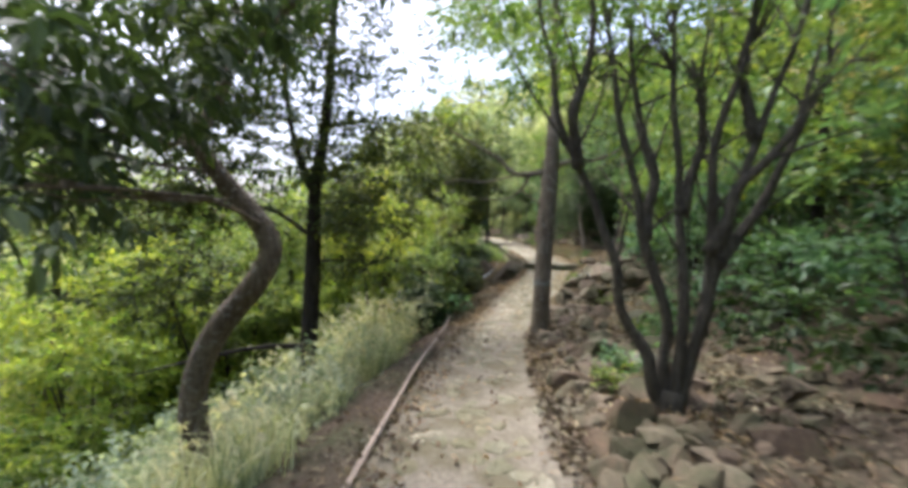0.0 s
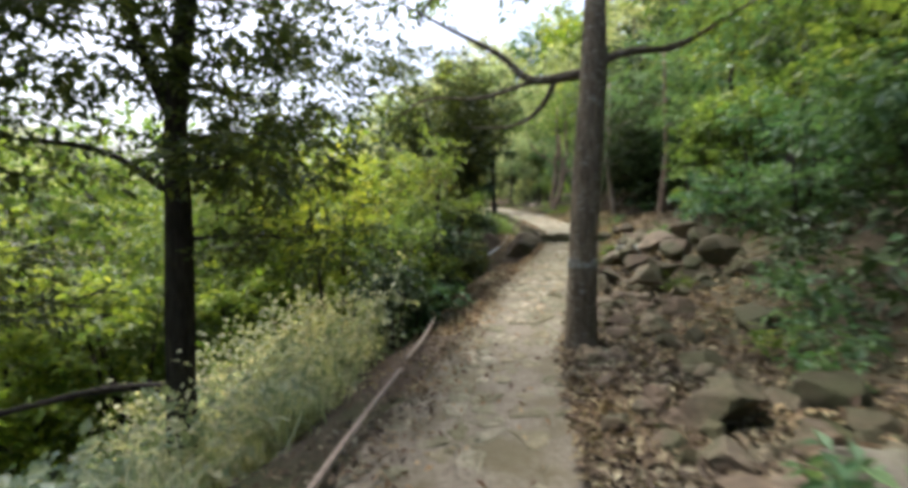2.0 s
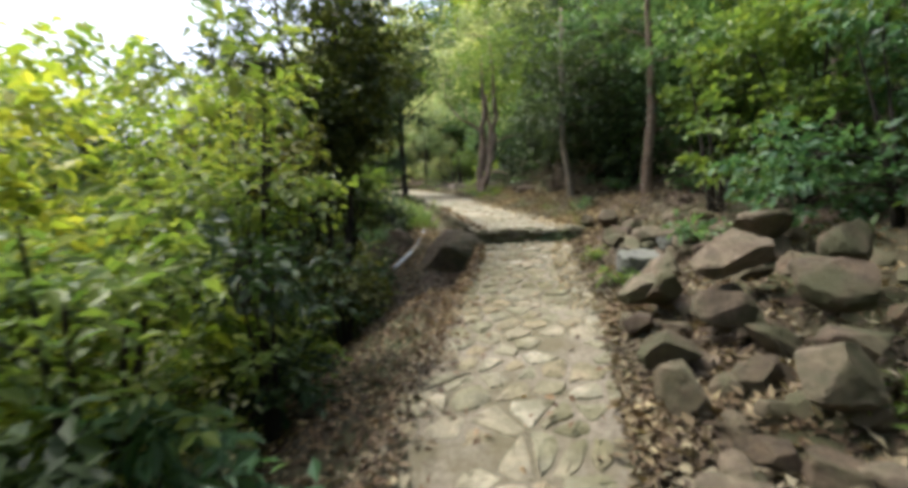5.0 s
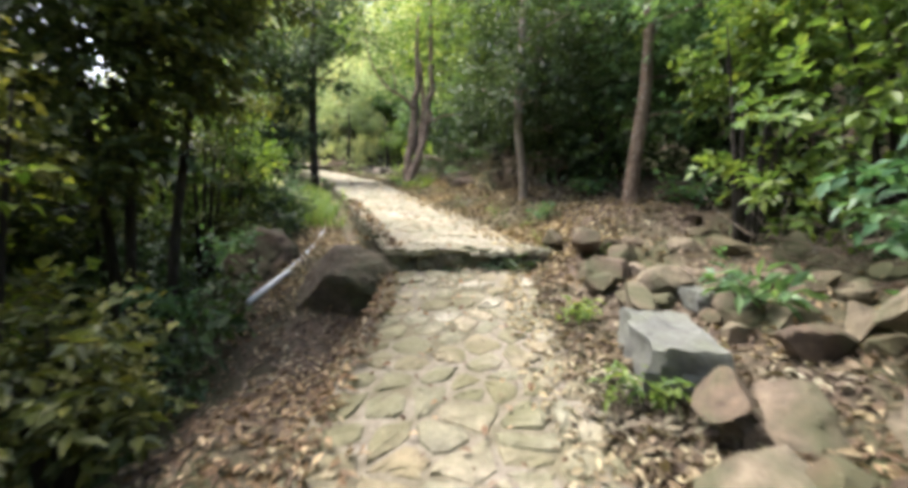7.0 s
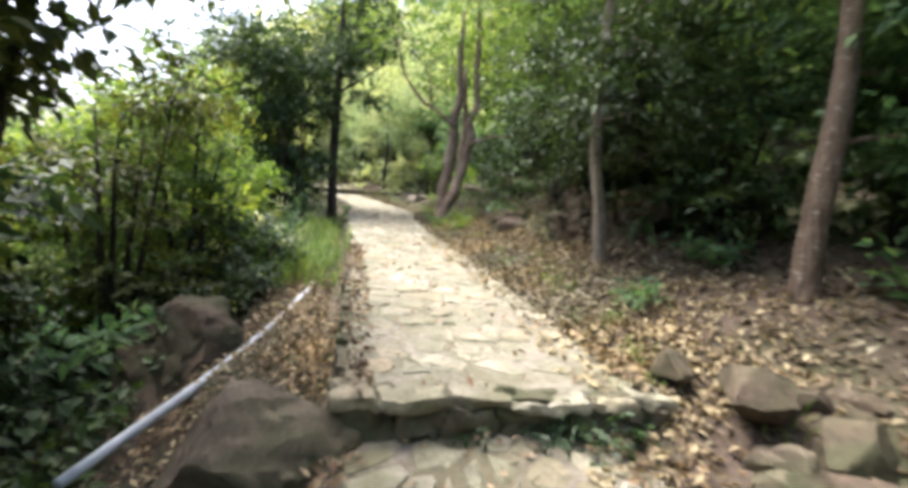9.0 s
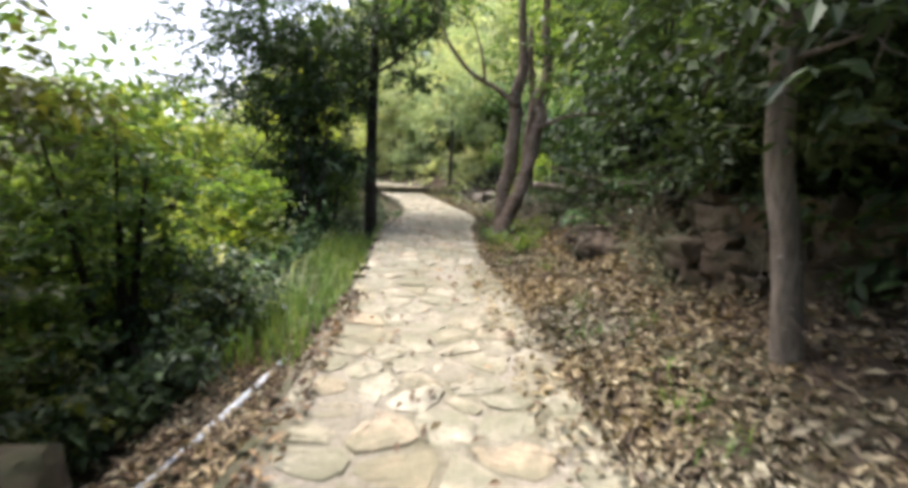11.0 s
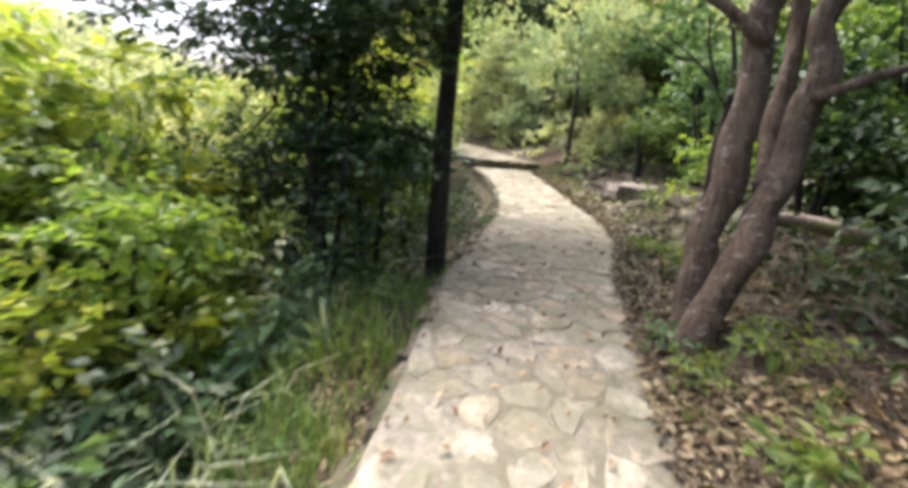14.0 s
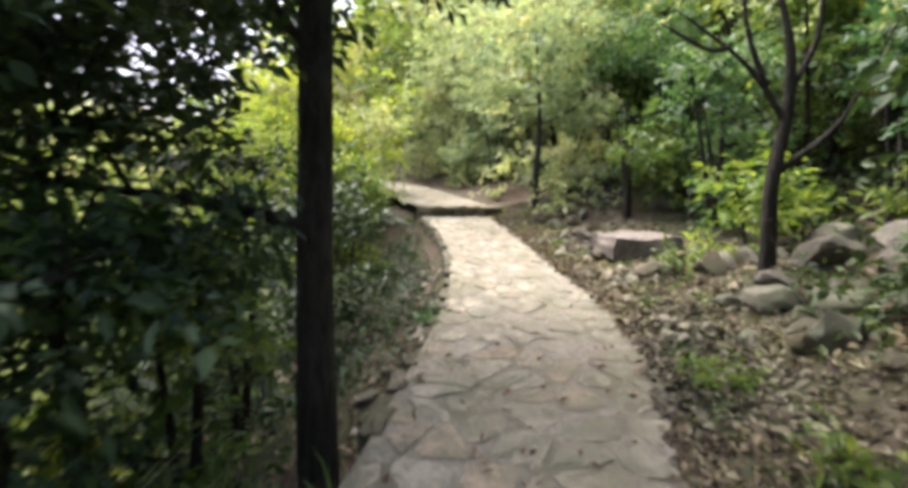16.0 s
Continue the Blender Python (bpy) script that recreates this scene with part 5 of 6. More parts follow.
for i in range(60):
    y = rr.uniform(8.8, 13.8)
    x = float(edge(y, 1)) + rr.uniform(0.2, 2.2)
    if 2.95 < x < 3.95 and 11.7 < y < 13.0:
        continue
    rock(x, y, rr.uniform(0.12, 0.24), None, int(rr.integers(14)), rr.uniform(0, 360), (1, 1, rr.uniform(0.8, 1.2)), tilt=rr.uniform(-30, 30))
for i in range(44):
    y = rr.uniform(22.3, 28.5)
    x = float(edge(y, 1)) + 0.5 + abs(rr.normal(0, 0.8))
    rock(x, y, rr.uniform(0.06, 0.22), None, int(rr.integers(14)), rr.uniform(0, 360), material=ROCK_GREY if i % 2 else None, label="mossy grey rock on the bank by the bend", group="mossy rocks", tilt=rr.uniform(-20, 20))
for i in range(34):
    y = rr.uniform(22.6, 28.2)
    x = float(edge(y, -1)) - 0.15 - abs(rr.normal(0, 0.25))
    rock(x, y, rr.uniform(0.05, 0.13), None, int(rr.integers(14)), rr.uniform(0, 360), material=ROCK_GREY, label="small grey stone heaped below the path wall", group="stones below the wall", tilt=rr.uniform(-20, 20))
me = rough_block("earth_ledge", 0.95, 0.9, 0.16, 45, 0.12)
me.materials.append(SOIL)
earth_ledge = new("earth_ledge", me)
earth_ledge.matrix_world = pose(4.78, 19.35, 1.56, 4, -12, 15)
tagged(earth_ledge, "brown earth ledge overhanging a hollow in the bank", "bank")
hr = np.random.default_rng(91)
for i in range(9):
    g = Geo()
    a = np.array([4.45 + hr.uniform(-0.1, 0.35), 19.05 + hr.uniform(-0.2, 0.6), 1.72 + hr.uniform(-0.05, 0.1)])
    e = np.array([4.2 + hr.uniform(-0.25, 0.2), 19.1 + hr.uniform(-0.4, 0.5), 0])
    e[2] = float(ground(e[0], e[1])) + 0.01
    g.tube([a, (a + e) / 2 + np.append(hr.normal(0, 0.08, 2), 0.1), e], [0.016, 0.012, 0.006], 5, fine=3)
    me = g.mesh("root")
    me.materials.append(BARK_GREY)
    tagged(new("root", me), "thin bare root trailing over the hollow", "root", "roots over the hollow")
sr = np.random.default_rng(77)
for i in range(26):
    layer, f = i // 6, (i % 6) / 5
    x, y = 4.66 + 0.42 * f + 0.05 * layer + sr.uniform(-0.05, 0.05), 18.0 - 1.0 * f + sr.uniform(-0.07, 0.07)
    r = sr.uniform(0.10, 0.16)
    me = rough_block("stacked_stone", r * sr.uniform(1.6, 2.6), r * 1.9, r * sr.uniform(1.0, 1.5), 500 + i, 0.06)
    me.materials.append(ROCK)
    ob = new("stacked_stone", me)
    ob.matrix_world = pose(x, y, float(ground(4.66 + 0.42 * f, 18.0 - f)) - 0.06 + 0.145 * layer, sr.uniform(-9, 9), sr.uniform(-9, 9), -65 + sr.uniform(-30, 30))
    tagged(ob, "rough brown stone from a tumbled dry-stone stack", "stone", "tumbled stack")


def slab(name, corners, h, label, material, seed, lift=0.0):
    c = np.mean(corners, axis=0)
    d = np.array(corners[1]) - corners[0]
    e = np.array(corners[2]) - corners[1]
    me = rough_block(name, np.linalg.norm(e), np.linalg.norm(d), h, seed, 0.05)
    me.materials.append(material)
    ob = new(name, me)
    ob.matrix_world = pose(c[0], c[1], float(ground(c[0], c[1])) - 0.05 + lift, 0, 0, math.degrees(math.atan2(e[1], e[0])))
    return tagged(ob, label, "stone slab")


slab("cut_stone_block", [(3.47, 12.82), (3.10, 12.03), (3.48, 11.85), (3.85, 12.64)], 0.30, "grey hewn stone block lying beside the path", SLAB_GREY, 71, -0.03)
slab("cut_stone_block", [(4.12, 13.15), (3.98, 12.66), (4.22, 12.6), (4.36, 13.09)], 0.16, "grey flat stone slab lying beyond the hewn block", SLAB_GREY, 73, -0.02)
slab("stone_bench", [(3.62, 26.5), (3.55, 25.85), (4.38, 26.1), (4.43, 26.75)], 0.28, "flat pinkish-grey stone slab like a bench", BENCH, 72, 0.02)

# ---- pipe, poles and fallen sticks ----
def stick(name, pts, radii, material, label, category, seg=8):
    g = Geo()
    g.tube(pts, radii, seg)
    me = g.mesh(name)
    me.materials.append(material)
    return tagged(new(name, me), label, category)


stick("water_pipe", [(0.90, 14.7, 0.40), (1.31, 15.9, 0.56), (1.55, 17.06, 0.68), (1.70, 18.1, 0.78)], [0.03, 0.03, 0.03, 0.03], PIPE, "pale grey pipe lying past the boulder", "pipe", 10)
stick("wooden_pole", [(-0.60, 2.3, 0.02), (-0.50, 4.0, 0.0), (-0.38, 5.8, -0.02), (-0.22, 7.2, -0.01)], [0.025, 0.024, 0.022, 0.018], DEADWOOD, "thin weathered pole edging the path", "pole")
stick("wooden_pole", [(-0.22, 7.5, -0.02), (-0.12, 8.2, 0.0), (-0.03, 9.0, 0.07)], [0.02, 0.018, 0.012], DEADWOOD, "thin weathered pole edging the path", "pole")
stick("fallen_log", [(4.2, 21.75, 2.2), (4.6, 21.9, 2.16), (5.15, 22.0, 2.06), (5.9, 22.1, 2.0)], [0.05, 0.06, 0.065, 0.07], DEADWOOD, "grey dead log propped behind the twin-trunk tree", "log", 9)
stick("fallen_branch", [(1.42, 26.0, 1.15), (1.5, 26.3, 1.3), (1.62, 26.5, 1.52)], [0.02, 0.016, 0.01], DEADWOOD, "bleached forked stick leaning on the wall", "branch", 6)

# ---- leaf litter, grass ----
lr = np.random.default_rng(9)


def litter(name, n, y0, y1, side, spread, label, size=0.075, inside=0.12, material=None):
    Y = lr.uniform(y0, y1, n)
    d = np.abs(lr.normal(0, spread, n))
    X = edge(Y, side) + side * (d - inside)
    keep = ~in_hollow(X, Y)
    X, Y, n = X[keep], Y[keep], int(keep.sum())
    Z = np.maximum(ground(X, Y), np.where((X > edge(Y, -1)) & (X < edge(Y, 1)), path_z(Y) + 0.012, -99)) + 0.012
    C = np.stack([X, Y, Z], -1)
    a = lr.uniform(0, 6.28, n)
    D = np.stack([np.cos(a), np.sin(a), lr.normal(0, 0.25, n)], -1)
    v, f = sprays(lr, C, D, 1, 0.0, size, 0.21, 0.0)
    me = leaves_mesh(name, [(v, f)])
    me.materials.append(material or LITTER)
    tagged(new(name, me), label, "leaf litter", kind="stuff")


litter("leaf_litter", 26000, 0, 22, 1, 1.5, "dry brown leaves covering the bank", 0.08)
litter("leaf_litter", 9000, 22, 30, 1, 1.0, "dry brown leaves covering the bank", 0.08)
litter("leaf_litter", 4500, 3.5, 12.5, 1, 1.1, "pale dry leaves caught among the rubble", 0.085, 0.1, LITTER_PALE)
litter("leaf_litter", 4000, 21, 28.5, 1, 0.8, "pale dry leaves on the bank by the bend", 0.075, 0.08, LITTER_PALE)
litter("leaf_litter", 2600, 9, 29, 1, 0.16, "dry brown leaves drifted over the edge of the paving", 0.07)
litter("leaf_litter", 1100, 11.5, 19.5, 1, 0.3, "pale dry leaves blown over the side of the paving", 0.07, 0.4, LITTER_PALE)
litter("leaf_litter", 7000, 3, 12, 1, 0.9, "curled dry leaves lying thick over the rubble", 0.095)
litter("leaf_litter", 9000, 14.3, 20.5, 1, 0.8, "pale straw-coloured dry leaves lying on the bank", 0.075, 0.1, LITTER_PALE)
litter("leaf_litter", 3600, 1, 14.4, -1, 0.4, "dry brown leaves along the lower edge", 0.07)
litter("leaf_litter", 700, 2, 12, -1, 0.22, "dry brown leaves blown over the side of the paving", 0.065, 0.3)
litter("leaf_litter", 2600, 14.6, 29, -1, 0.4, "dry brown leaves below the path wall", 0.07, -0.1)
litter("leaf_litter", 5000, 14.5, 21, -1, 0.45, "pale dry leaves beside the path wall", 0.07, -0.1, LITTER_PALE)
litter("leaf_litter", 9000, 8.5, 18.5, -1, 0.95, "dry brown leaves on the slope below the path", 0.07)
n = 900
Y = lr.uniform(1, 24, n)
X = edge(Y, -1) + (edge(Y, 1) - edge(Y, -1)) * np.clip(0.5 + lr.normal(0, 0.35, n), 0.02, 0.98)
a = lr.uniform(0, 6.28, n)
me = leaves_mesh("scattered_leaves", [sprays(lr, np.stack([X, Y, path_z(Y) + 0.03], -1), np.stack([np.cos(a), np.sin(a), 0 * a], -1), 1, 0, 0.06, 0.26, 0)])
me.materials.append(LITTER)
tagged(new("scattered_leaves", me), "single dry leaves lying on the paving", "leaf litter", kind="stuff")


def grass(name, centres, per, spread, h, wide, material, label, bend=0.6):
    X, Y = tufts(lr, np.array(centres), per, spread)
    keep = (X < edge(Y, -1) + 0.03) | (X > edge(Y, 1) - 0.03)
    me = leaves_mesh(name, [blades(lr, X[keep], Y[keep], h, wide, bend)])
    me.materials.append(material)
    tagged(new(name, me), label, "grass", kind="stuff")


def strip(n, y0, y1, side, d0, d1):
    Y = lr.uniform(y0, y1, n)
    return np.stack([edge(Y, side) + side * lr.uniform(d0, d1, n), Y], -1)


pale_tufts = strip(1500, 0.5, 10.5, -1, 1.0, 7.5)
pale_tufts = pale_tufts[wob(pale_tufts[:, 0] * 1.6, pale_tufts[:, 1] * 1.6) + 0.22 * (edge(pale_tufts[:, 1], -1) - pale_tufts[:, 0]) > 0.35]
grass("grass", pale_tufts, 30, 0.16, 0.62, 0.008, GRASS_PALE, "pale silvery grass on the slope below the path", 0.9)
grass("grass", strip(52, 17.8, 22.5, -1, 0.35, 1.3), 26, 0.1, 0.40, 0.006, GRASS_GREEN, "green grass on the slope below the path")
grass("grass", strip(44, 17.5, 22.5, -1, 0.08, 0.5), 22, 0.06, 0.3, 0.005, GRASS_GREEN, "green grass tufts along the path edge")
grass("grass", strip(60, 14, 30, 1, 0.0, 0.6), 18, 0.06, 0.14, 0.005, GRASS_GREEN, "low green weeds along the path edge")


def undergrowth(name, n, x0, x1, y0, y1, side, d0, d1, material, label, leaf=0.16, tall=0.5):
    """Low leafy cover over the slopes, too fine to count."""
    Y = lr.uniform(y0, y1, n)
    d = lr.uniform(d0, d1, n)
    X = edge(Y, side) + side * d
    lump = (wob(X * 1.3, Y * 1.3) > -0.35) & ~in_hollow(X, Y)
    X, Y = X[lump], Y[lump]
    Z = ground(X, Y) + lr.uniform(0.02, 1, len(X)) ** 1.5 * tall
    D = lr.normal(0, 1, (len(X), 3)) + [0, 0, 0.6]
    me = leaves_mesh(name, [sprays(lr, np.stack([X, Y, Z], -1), D, 5, 0.25, leaf, 0.27, 0.25)])
    me.materials.append(material)
    tagged(new(name, me), label, "undergrowth", kind="stuff")


# woods across the valley, their haze painted by the pale leaf colour
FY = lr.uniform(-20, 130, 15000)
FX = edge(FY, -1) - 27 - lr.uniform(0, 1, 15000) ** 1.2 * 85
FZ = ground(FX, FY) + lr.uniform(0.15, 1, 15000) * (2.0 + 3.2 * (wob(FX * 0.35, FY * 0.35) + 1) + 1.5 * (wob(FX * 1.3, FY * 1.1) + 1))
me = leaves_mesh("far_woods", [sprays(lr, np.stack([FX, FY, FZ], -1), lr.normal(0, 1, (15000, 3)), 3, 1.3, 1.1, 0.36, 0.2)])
me.materials.append(LEAF_PALE_HAZE)
tagged(new("far_woods", me), "distant woods covering the hillside across the valley, coloured pale for haze", "woods", kind="stuff")
# low cover in the darkest leaf, its shade painted into the colour
undergrowth("undergrowth", 3400, 0, 0, 10, 36, -1, 1.4, 5.5, LEAF_DARK_SHADE, "low undergrowth on the slope below the path, coloured dark for shade")
undergrowth("undergrowth", 1500, 0, 0, -1, 10, -1, 1.0, 6, BRUSH, "pale soft brush on the slope below the path", 0.11, 0.6)
undergrowth("undergrowth", 1600, 0, 0, 4, 9.2, -1, 0.7, 4.5, BRUSH, "pale soft brush on the slope below the path", 0.10, 0.75)
undergrowth("undergrowth", 1700, 0, 0, 6.6, 10.4, -1, 0.9, 3.4, BRUSH, "pale feathery brush below the leaning tree", 0.075, 1.0)
undergrowth("undergrowth", 2600, 0, 0, 3.5, 9.5, -1, 1.8, 5.5, BRUSH, "pale feathery brush on the open slope", 0.085, 0.9)
undergrowth("undergrowth", 1500, 0, 0, 7.8, 11, -1, 1.5, 3.6, BRUSH, "pale feathery brush among the shrubs", 0.08, 1.3)
undergrowth("undergrowth", 2200, 0, 0, 29, 42, -1, 0.3, 6, LEAF_PALE_HAZE, "brush around the far bend, coloured pale for haze", 0.16, 0.8)
undergrowth("undergrowth", 2600, 0, 0, 28.5, 42, 1, 0.5, 7, LEAF_PALE_HAZE, "brush around the far bend, coloured pale for haze", 0.16, 0.8)
undergrowth("undergrowth", 650, 0, 0, 22.6, 28.6, -1, 0.35, 1.5, LEAF_DARK_SHADE, "low growth under the path wall, coloured dark for shade", 0.08, 0.3)
litter("leaf_litter", 3500, 22, 29, -1, 0.6, "dry brown leaves under the path wall", 0.065, -0.1)
undergrowth("undergrowth", 900, 0, 0, 18.8, 22, -1, 0.8, 2.6, LEAF_BLUE, "blue-green ferny growth below the path", 0.10, 0.6)
undergrowth("undergrowth", 500, 0, 0, 18.6, 21.6, -1, 1.0, 3.0, BRUSH, "pale ferny growth below the path", 0.09, 0.9)
grass("grass", strip(40, 18.6, 21.8, -1, 0.7, 2.0), 26, 0.12, 0.75, 0.008, GRASS_PALE, "long pale arching grass below the path", 1.0)
undergrowth("undergrowth", 700, 0, 0, 13.5, 19, -1, 1.3, 3.0, LEAF_DARK_SHADE, "low growth below the path, coloured dark for shade", 0.1, 0.4)
undergrowth("undergrowth", 4000, 0, 0, -4, 44, -1, 5, 14, LEAF_MID, "green low undergrowth on the slope below the path", 0.24, 0.8)
undergrowth("undergrowth", 1500, 0, 0, 18.2, 24, 1, 0.9, 2.6, LEAF_DARK_SHADE, "ivy-like cover on the bank, coloured dark for shade", 0.09, 0.35)
undergrowth("undergrowth", 6500, 0, 0, 3, 34, 1, 2.2, 7, LEAF_DARK_SHADE, "undergrowth on the upper bank, coloured dark for shade", 0.15, 0.7)
undergrowth("undergrowth", 5200, 0, 0, -4, 44, 1, 4.5, 16, LEAF_BLUE, "blue-green undergrowth on the wooded slope", 0.24, 1.0)


def weed(x, y, r, seed):
    rng = np.random.default_rng(seed)
    n = 16
    a = rng.uniform(0, 6.28, n)
    z = max(float(ground(x, y)), float(path_z(y)) - 0.3)
    C = np.stack([x + 0.1 * r * np.cos(a), y + 0.1 * r * np.sin(a), z + rng.uniform(0, 0.12, n)], -1)
    D = np.stack([np.cos(a), np.sin(a), rng.uniform(0.1, 1.1, n)], -1)
    return sprays(rng, C, D, 7, r, r * 0.42, 0.2, 0.2)


for m, label, spots_ in ((LEAF_BLUE, "blue-green broad-leaved weeds at the path edge", [(1.77, 4.7, 0.3), (3.5, 20.9, 0.18), (4.3, 15.6, 0.2), (4.5, 19.7, 0.3), (4.75, 19.2, 0.3), (3.6, 8.2, 0.3), (3.2, 7.2, 0.3), (2.6, 6.3, 0.25), (3.0, 6.7, 0.28), (3.5, 7.6, 0.35), (4.3, 12.4, 0.35), (0.6, 15.6, 0.3), (0.4, 14.2, 0.3), (1.9, 24.3, 0.16), (5.2, 16.0, 0.35), (5.6, 14.6, 0.4)]),
                         (LEAF_MID, "green low weeds at the path edge", [(1.5, 4.4, 0.2), (3.55, 20.5, 0.16), (3.75, 19.8, 0.22), (4.0, 20.6, 0.25), (3.75, 23.1, 0.2), (3.3, 13.0, 0.16), (2.95, 9.15, 0.2), (2.6, 6.8, 0.2), (3.05, 12.0, 0.2), (4.1, 25.0, 0.25), (3.9, 22.2, 0.2)]),
                         (LEAF_DARK_SHADE, "dark creeping weeds on the step face", [(3.34, 14.38, 0.18), (3.1, 14.4, 0.12), (3.55, 14.38, 0.12), (2.75, 14.4, 0.08)])):
    me = leaves_mesh("weeds", [weed(x, y, r, 300 + i) for i, (x, y, r) in enumerate(spots_)])
    me.materials.append(m)
    tagged(new("weeds", me), label, "weeds", kind="stuff")


def brushwood(x, y, r, h, n, seed):
    """A heap of thin dead twigs."""
    rng = np.random.default_rng(seed)
    g = Geo()
    z = float(ground(x, y))
    for _ in range(n):
        a = np.array([x, y, z]) + np.append(rng.normal(0, r * 0.4, 2), rng.uniform(0, h * 0.3))
        d = unit(rng.normal(0, 1, 3) * [1, 1, 0.6]) * rng.uniform(0.25, 0.7) * r
        d[2] = abs(d[2]) * h / r
        g.tube([a, a + d * 0.5 + rng.normal(0, 0.06, 3), a + d], [0.006, 0.004, 0.002], 4, fine=2)
    me = g.mesh("brushwood")
    me.materials.append(BARK_GREY)
    tagged(new("brushwood", me), "tangle of thin grey dead twigs on the bank", "brushwood", kind="stuff")


for i, (x, y, r, h, n) in enumerate([(5.0, 12.2, 0.9, 0.9, 70), (5.6, 11.0, 0.9, 0.9, 60), (4.7, 20.3, 0.7, 0.5, 60), (4.3, 20.2, 0.6, 0.35, 60), (4.4, 21.3, 0.6, 0.35, 60), (4.6, 18.6, 0.6, 0.5, 50), (4.9, 16.4, 0.6, 0.5, 40), (4.9, 18.6, 0.8, 0.8, 70), (4.5, 22.0, 0.6, 0.4, 50), (5.1, 17.2, 0.6, 0.6, 50), (5.0, 24.9, 0.6, 0.8, 40), (0.9, 20.2, 0.5, 0.6, 40), (0.7, 15.4, 0.5, 0.6, 40), (0.6, 21.8, 0.5, 0.8, 40)]):
    brushwood(x, y, r, h, n, 400 + i)

# ---- the step and the path wall ----
def kerb(name, pts, wdt, hgt, seed, label, material=WALLSTONE, step=0.45, rough=0.02):
    """A row of rough stones along a line; each stone is a piece of it."""
    rng = np.random.default_rng(seed)
    root = thing(name, pts[0], label, "kerb")
    root["kind"] = "structure"
    L = smooth_line(np.array(pts, float), 8)
    s = np.concatenate([[0], np.cumsum(np.linalg.norm(np.diff(L, axis=0), axis=1))])
    q = 0.0
    while q < s[-1] - 0.05:
        ln = step * rng.uniform(0.7, 1.3)
        a, c = [np.array([np.interp(v, s, L[:, k]) for k in range(3)]) for v in (q, min(q + ln, s[-1]))]
        d = c - a
        me = block_mesh("stone", np.linalg.norm(d[:2]) * 0.97, wdt * rng.uniform(0.9, 1.1), hgt * rng.uniform(0.94, 1.04), int(rng.integers(9999)), rough, 3)
        me.materials.append(material)
        ob = new("stone", me)
        ob.parent = root
        m = (a + c) / 2 - np.array(pts[0])
        ob.matrix_local = pose(m[0], m[1], m[2], 0, 0, math.degrees(math.atan2(d[1], d[0])))
        q += ln
    return root


def stone_step(name, x0, x1, y, z, h, seed, label):
    """A step of rough stones: a ragged course of capping slabs over a set-back face."""
    rng = np.random.default_rng(seed)
    root = thing(name, (x0, y, z), label, "step")
    root["kind"] = "structure"
    for zz, hh, back, mean, rough, top in ((-h, h - 0.03, 0.03, 0.34, 0.06, 0), (-0.05, 0.052, 0.0, 0.36, 0.045, 1)):
        q = x0
        while q < x1 - 0.05:
            ln = min(mean * rng.uniform(0.55, 1.4), x1 - q)
            me = rough_block("stone", ln * (1.0 if top else 1.04), 0.30 * rng.uniform(0.9, 1.1), hh * rng.uniform(0.95, 1.1), int(rng.integers(999)), rough)
            me.materials.append(STONE_LOW if top else WALLSTONE)
            ob = new("stone", me)
            ob.parent = root
            ob.matrix_local = pose(q + ln / 2 - x0, back + rng.uniform(-0.035, 0.02), zz + rng.uniform(-0.012, 0.006), rng.uniform(-2, 2), rng.uniform(-2, 2), rng.uniform(-5, 5))
            q += ln
    return root


stone_step("stone_step", 2.1, 3.78, 14.56, 0.905, 0.27, 81, "rough stone step across the path, moss on its face")
stone_step("far_step", 0.72, 2.3, 29.5, 2.12, 0.26, 82, "low stone step at the far bend")
LW = [(float(edge(y, -1)), y) for y in np.arange(14.8, 29.4, 0.6)]
kerb("path_wall", [(x, y, float(path_z(y)) - (0.33 if y < 22.5 else 0.6)) for x, y in LW], 0.12, 0.315, 83, "low mossy mortared stone wall edging the raised path", step=0.4, rough=0.016)
kerb("path_wall", [(x - 0.01, y, float(path_z(y)) - 0.3) for x, y in LW if y > 22.4], 0.12, 0.285, 84, "low mossy mortared stone wall edging the raised path", step=0.4, rough=0.016)

# ---- paving: bed and stones ----
by = np.sort(np.concatenate([np.arange(-6, 44, 0.11), [14.5, 14.501]]))
rows_ = []
for f in np.linspace(0, 1, 15):
    bx = edge(by, -1) * (1 - f) + edge(by, 1) * f
    rows_.append(np.stack([bx, by, path_z(by) - 0.003 + 0.0045 * wob(bx * 3.7, by * 3.7) + (0.18 * (by > 29.5))], -1))
BV = np.stack(rows_, 1).reshape(-1, 3)
bi = (np.arange(len(by) - 1)[:, None] * 15 + np.arange(14)[None]).reshape(-1, 1)
bed_me = mesh_np("path", BV, [bi + [0, 1, 16, 15]])
bed_me.materials.append(BED)
bed_me.materials.append(MORTAR)
bed_me.polygons.foreach_set("material_index", np.repeat(by[:-1] > 14.5, 14).astype(np.int32))
path = tagged(new("path", bed_me), "old stone-paved footpath of uneven slabs", "path", kind="structure")


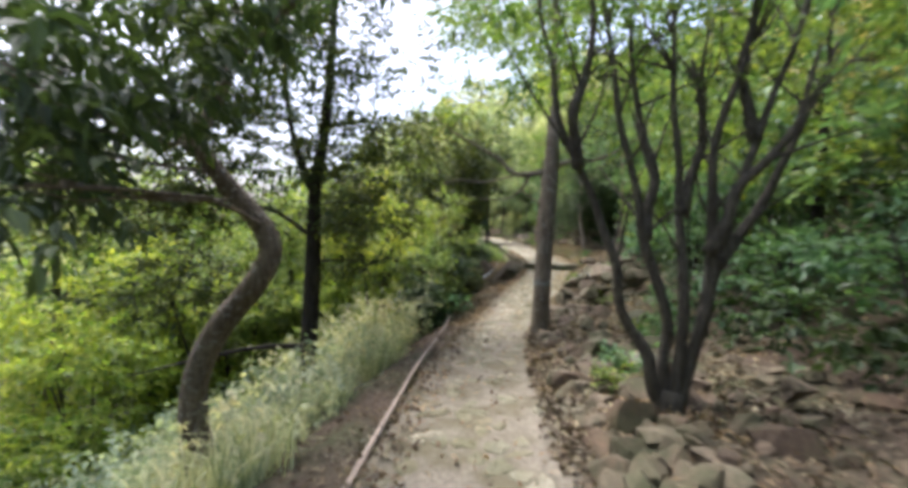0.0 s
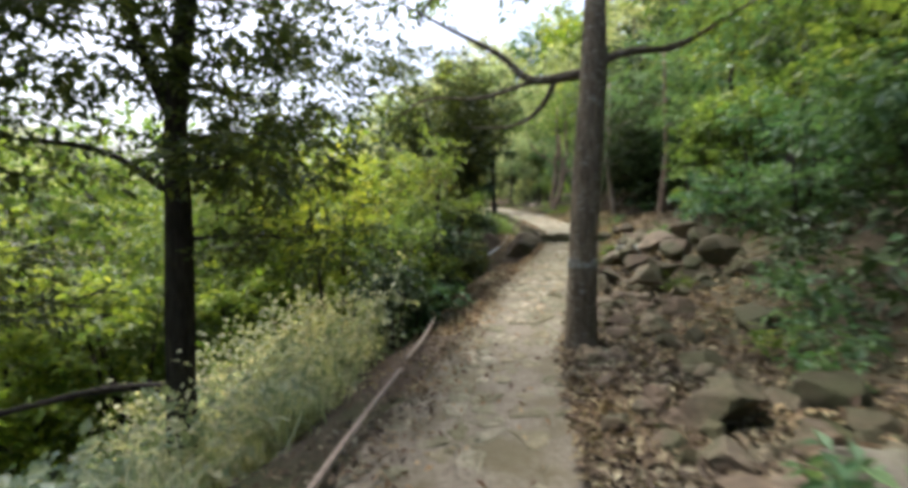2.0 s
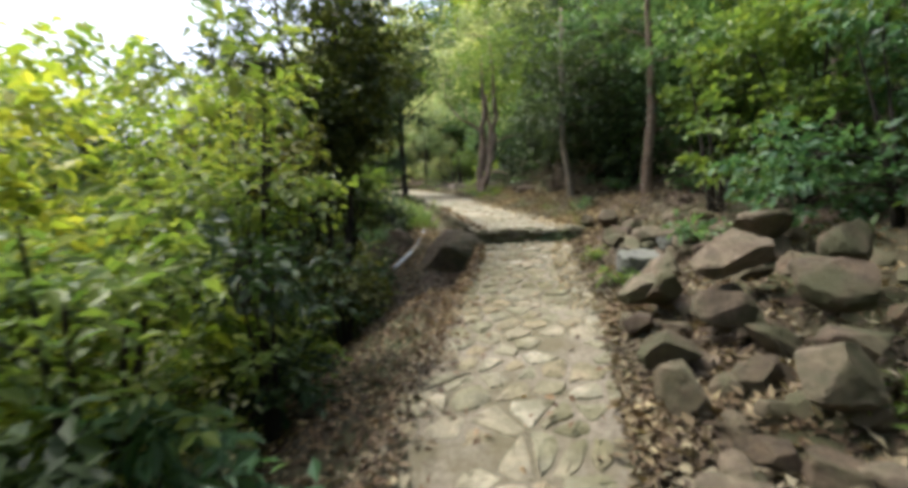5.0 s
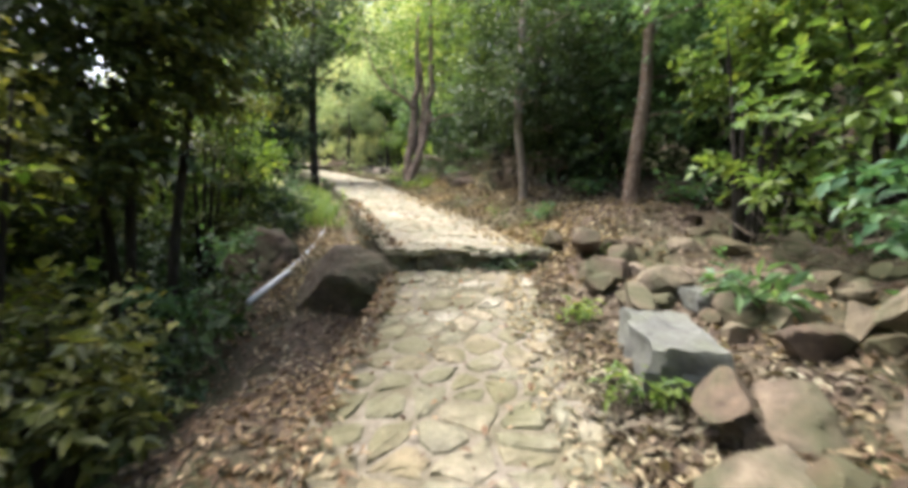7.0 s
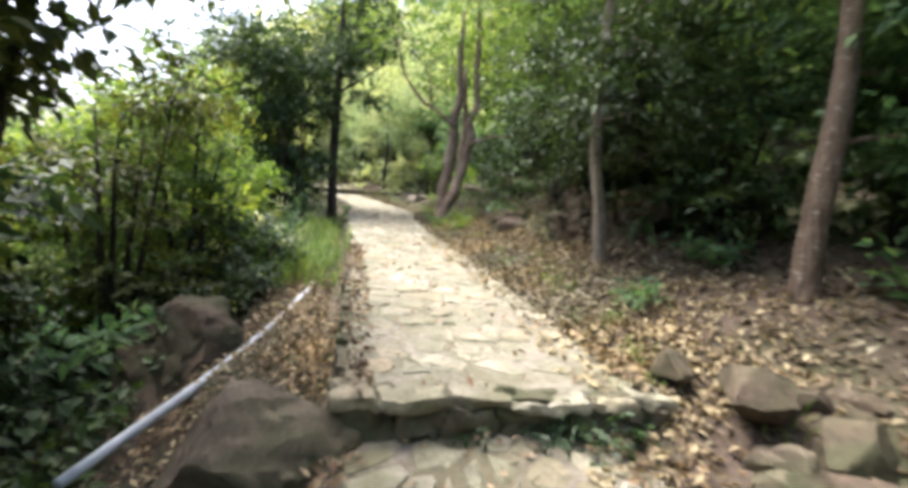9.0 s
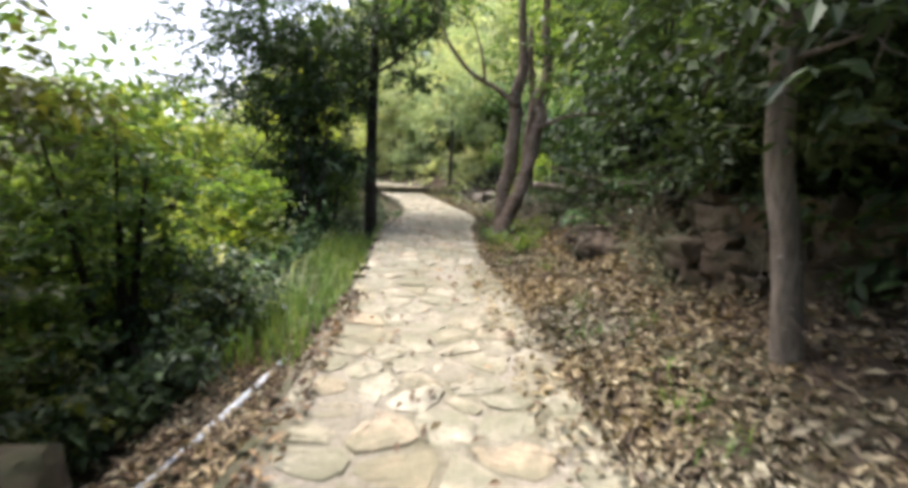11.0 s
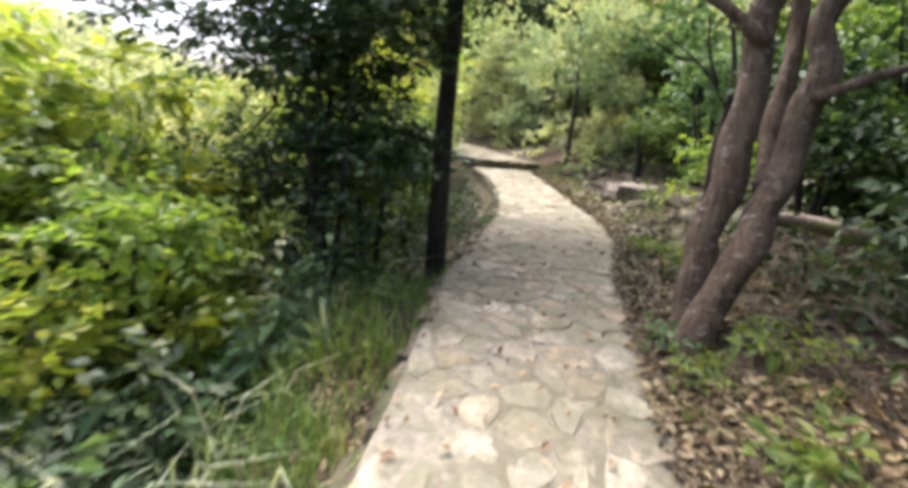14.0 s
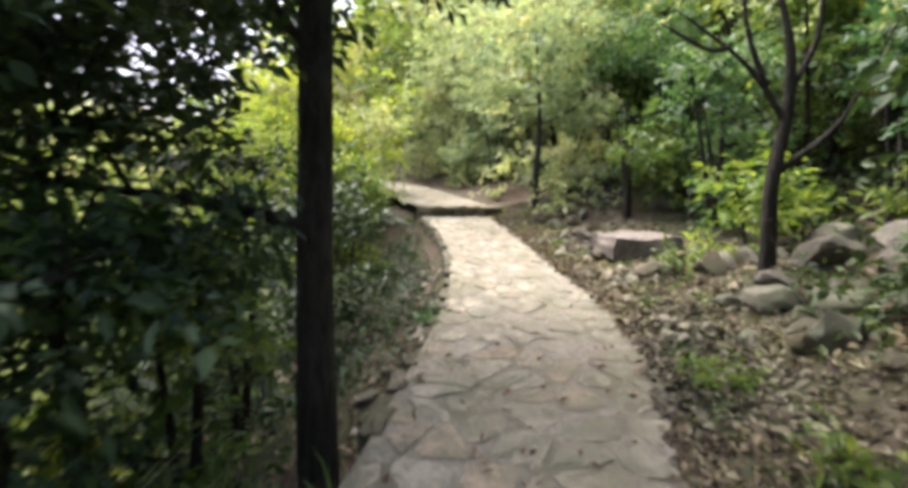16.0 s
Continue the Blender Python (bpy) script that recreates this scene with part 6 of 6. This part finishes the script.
def clip_poly(P, m, nrm):
    out = []
    for i in range(len(P)):
        a, c = P[i], P[(i + 1) % len(P)]
        da, dc = (a - m) @ nrm, (c - m) @ nrm
        if da <= 0:
            out.append(a)
        if da * dc < 0:
            out.append(a + (c - a) * (da / (da - dc)))
    return out


def paving(v0, v1, size, rng):
    """Irregular slabs between y = v0 and v1, in the path's own coordinates (across, along)."""
    pts = []
    rowsn = int(round((v1 - v0) / size))
    for i in range(-1, rowsn + 1):
        k = 7 if v1 < 15 else 6
        for j in range(-1, k + 1):
            pts.append(((j + 0.5 + 0.5 * (i % 2) - 0.25 + rng.uniform(-0.46, 0.46)) * 1.5 / k, v0 + (i + 0.5 + rng.uniform(-0.46, 0.46)) * (v1 - v0) / rowsn))
    pts = np.array(pts)
    for p in pts:
        if not (-0.03 < p[0] < 1.53 and v0 <= p[1] <= v1):
            continue
        P = [np.array(q) for q in ((0.0, v0), (1.5, v0), (1.5, v1), (0.0, v1))]
        near = pts[np.argsort(((pts - p) ** 2).sum(1))[1:16]]
        for q in near:
            P = clip_poly(P, (p + q) / 2, q - p)
            if len(P) < 3:
                break
        if len(P) >= 3:
            yield np.array(P)


def paver(P, rng):
    """Vertices and faces of one slab: rounded corners, worn top, sloping shoulder, sunk rim."""
    c = P.mean(0)
    nxt = np.roll(P, -1, axis=0)
    cut = rng.uniform(0.16, 0.34, (len(P), 1))
    P = np.stack([P + (nxt - P) * cut, nxt - (nxt - P) * cut], 1).reshape(-1, 2)
    P = P + rng.normal(0, 0.009, P.shape)
    r = np.linalg.norm(P - c, axis=1)[:, None]
    low = c[1] < 14.6
    joint = rng.uniform(0.005, 0.02) if low else rng.uniform(0.001, 0.014)
    rise = rng.uniform(0.003, 0.02) * float(np.interp(c[1], (7, 11), (0.3, 1))) if low else rng.uniform(-0.003, 0.012)
    tl = rng.normal(0, 0.022, 2)
    rings = []
    for ins, h in ((joint, -0.02), (joint + 0.016, rise * 0.5), (joint + 0.06, rise)):
        Q = c + (P - c) * np.maximum(1 - ins / r, 0.1)
        f = Q[:, 0] / 1.5
        X = edge(Q[:, 1], -1) * (1 - f) + edge(Q[:, 1], 1) * f
        Z = path_z(Q[:, 1]) + (0.18 * (Q[:, 1] > 29.5)) + h + (((Q - c) @ tl) + rng.normal(0, 0.004, len(Q))) * (h > -0.01)
        rings.append(np.stack([X, Q[:, 1], Z], -1))
    n = len(P)
    V = np.concatenate(rings)
    i = np.arange(n)
    F = [np.stack([k * n + i, k * n + (i + 1) % n, (k + 1) * n + (i + 1) % n, (k + 1) * n + i], -1) for k in range(2)]
    return V, np.concatenate(F), (2 * n + i)


prng = np.random.default_rng(21)
kept = 0
joined = {True: [], False: []}
for v0, v1 in ((-3.0, 14.5), (14.72, 29.45), (29.65, 40.0)):
    for P in paving(v0, v1, 0.21 if v1 < 15 else 0.235, prng):
        V, Q, cap = paver(P, prng)
        y, low = P[:, 1].mean(), v1 < 15
        across = abs(P[:, 0].mean() - 0.75) / 0.75
        if prng.random() > np.interp(y, (5, 11.5), (0.62 - 0.5 * across, 1.0)):      # trodden under soil
            continue
        if (11.2 < y < 24.0) and kept < 380:
            o = V.mean(0)
            me = bpy.data.meshes.new("paving_stone")
            me.from_pydata((V - o).tolist(), [], Q.tolist() + [cap.tolist()])
            me.materials.append(STONE_LOW if low else STONE)
            ob = new("paving_stone", me)
            ob.parent, ob.location = path, o
            kept += 1
        else:
            joined[low].append((np.vstack([V, V[cap].mean(0)]), Q, np.stack([cap, np.roll(cap, -1), np.full(len(cap), len(V))], -1)))
for low, items in joined.items():
    first = np.concatenate([[0], np.cumsum([len(v) for v, q, t in items])[:-1]])
    me = mesh_np("paving_stones", np.concatenate([v for v, q, t in items]), [np.concatenate([q + k for (v, q, t), k in zip(items, first)]), np.concatenate([t + k for (v, q, t), k in zip(items, first)])], smooth=False)
    tagged(part("paving_stones", me, STONE_LOW_FAR if low else STONE_FAR, path), kind="stuff")
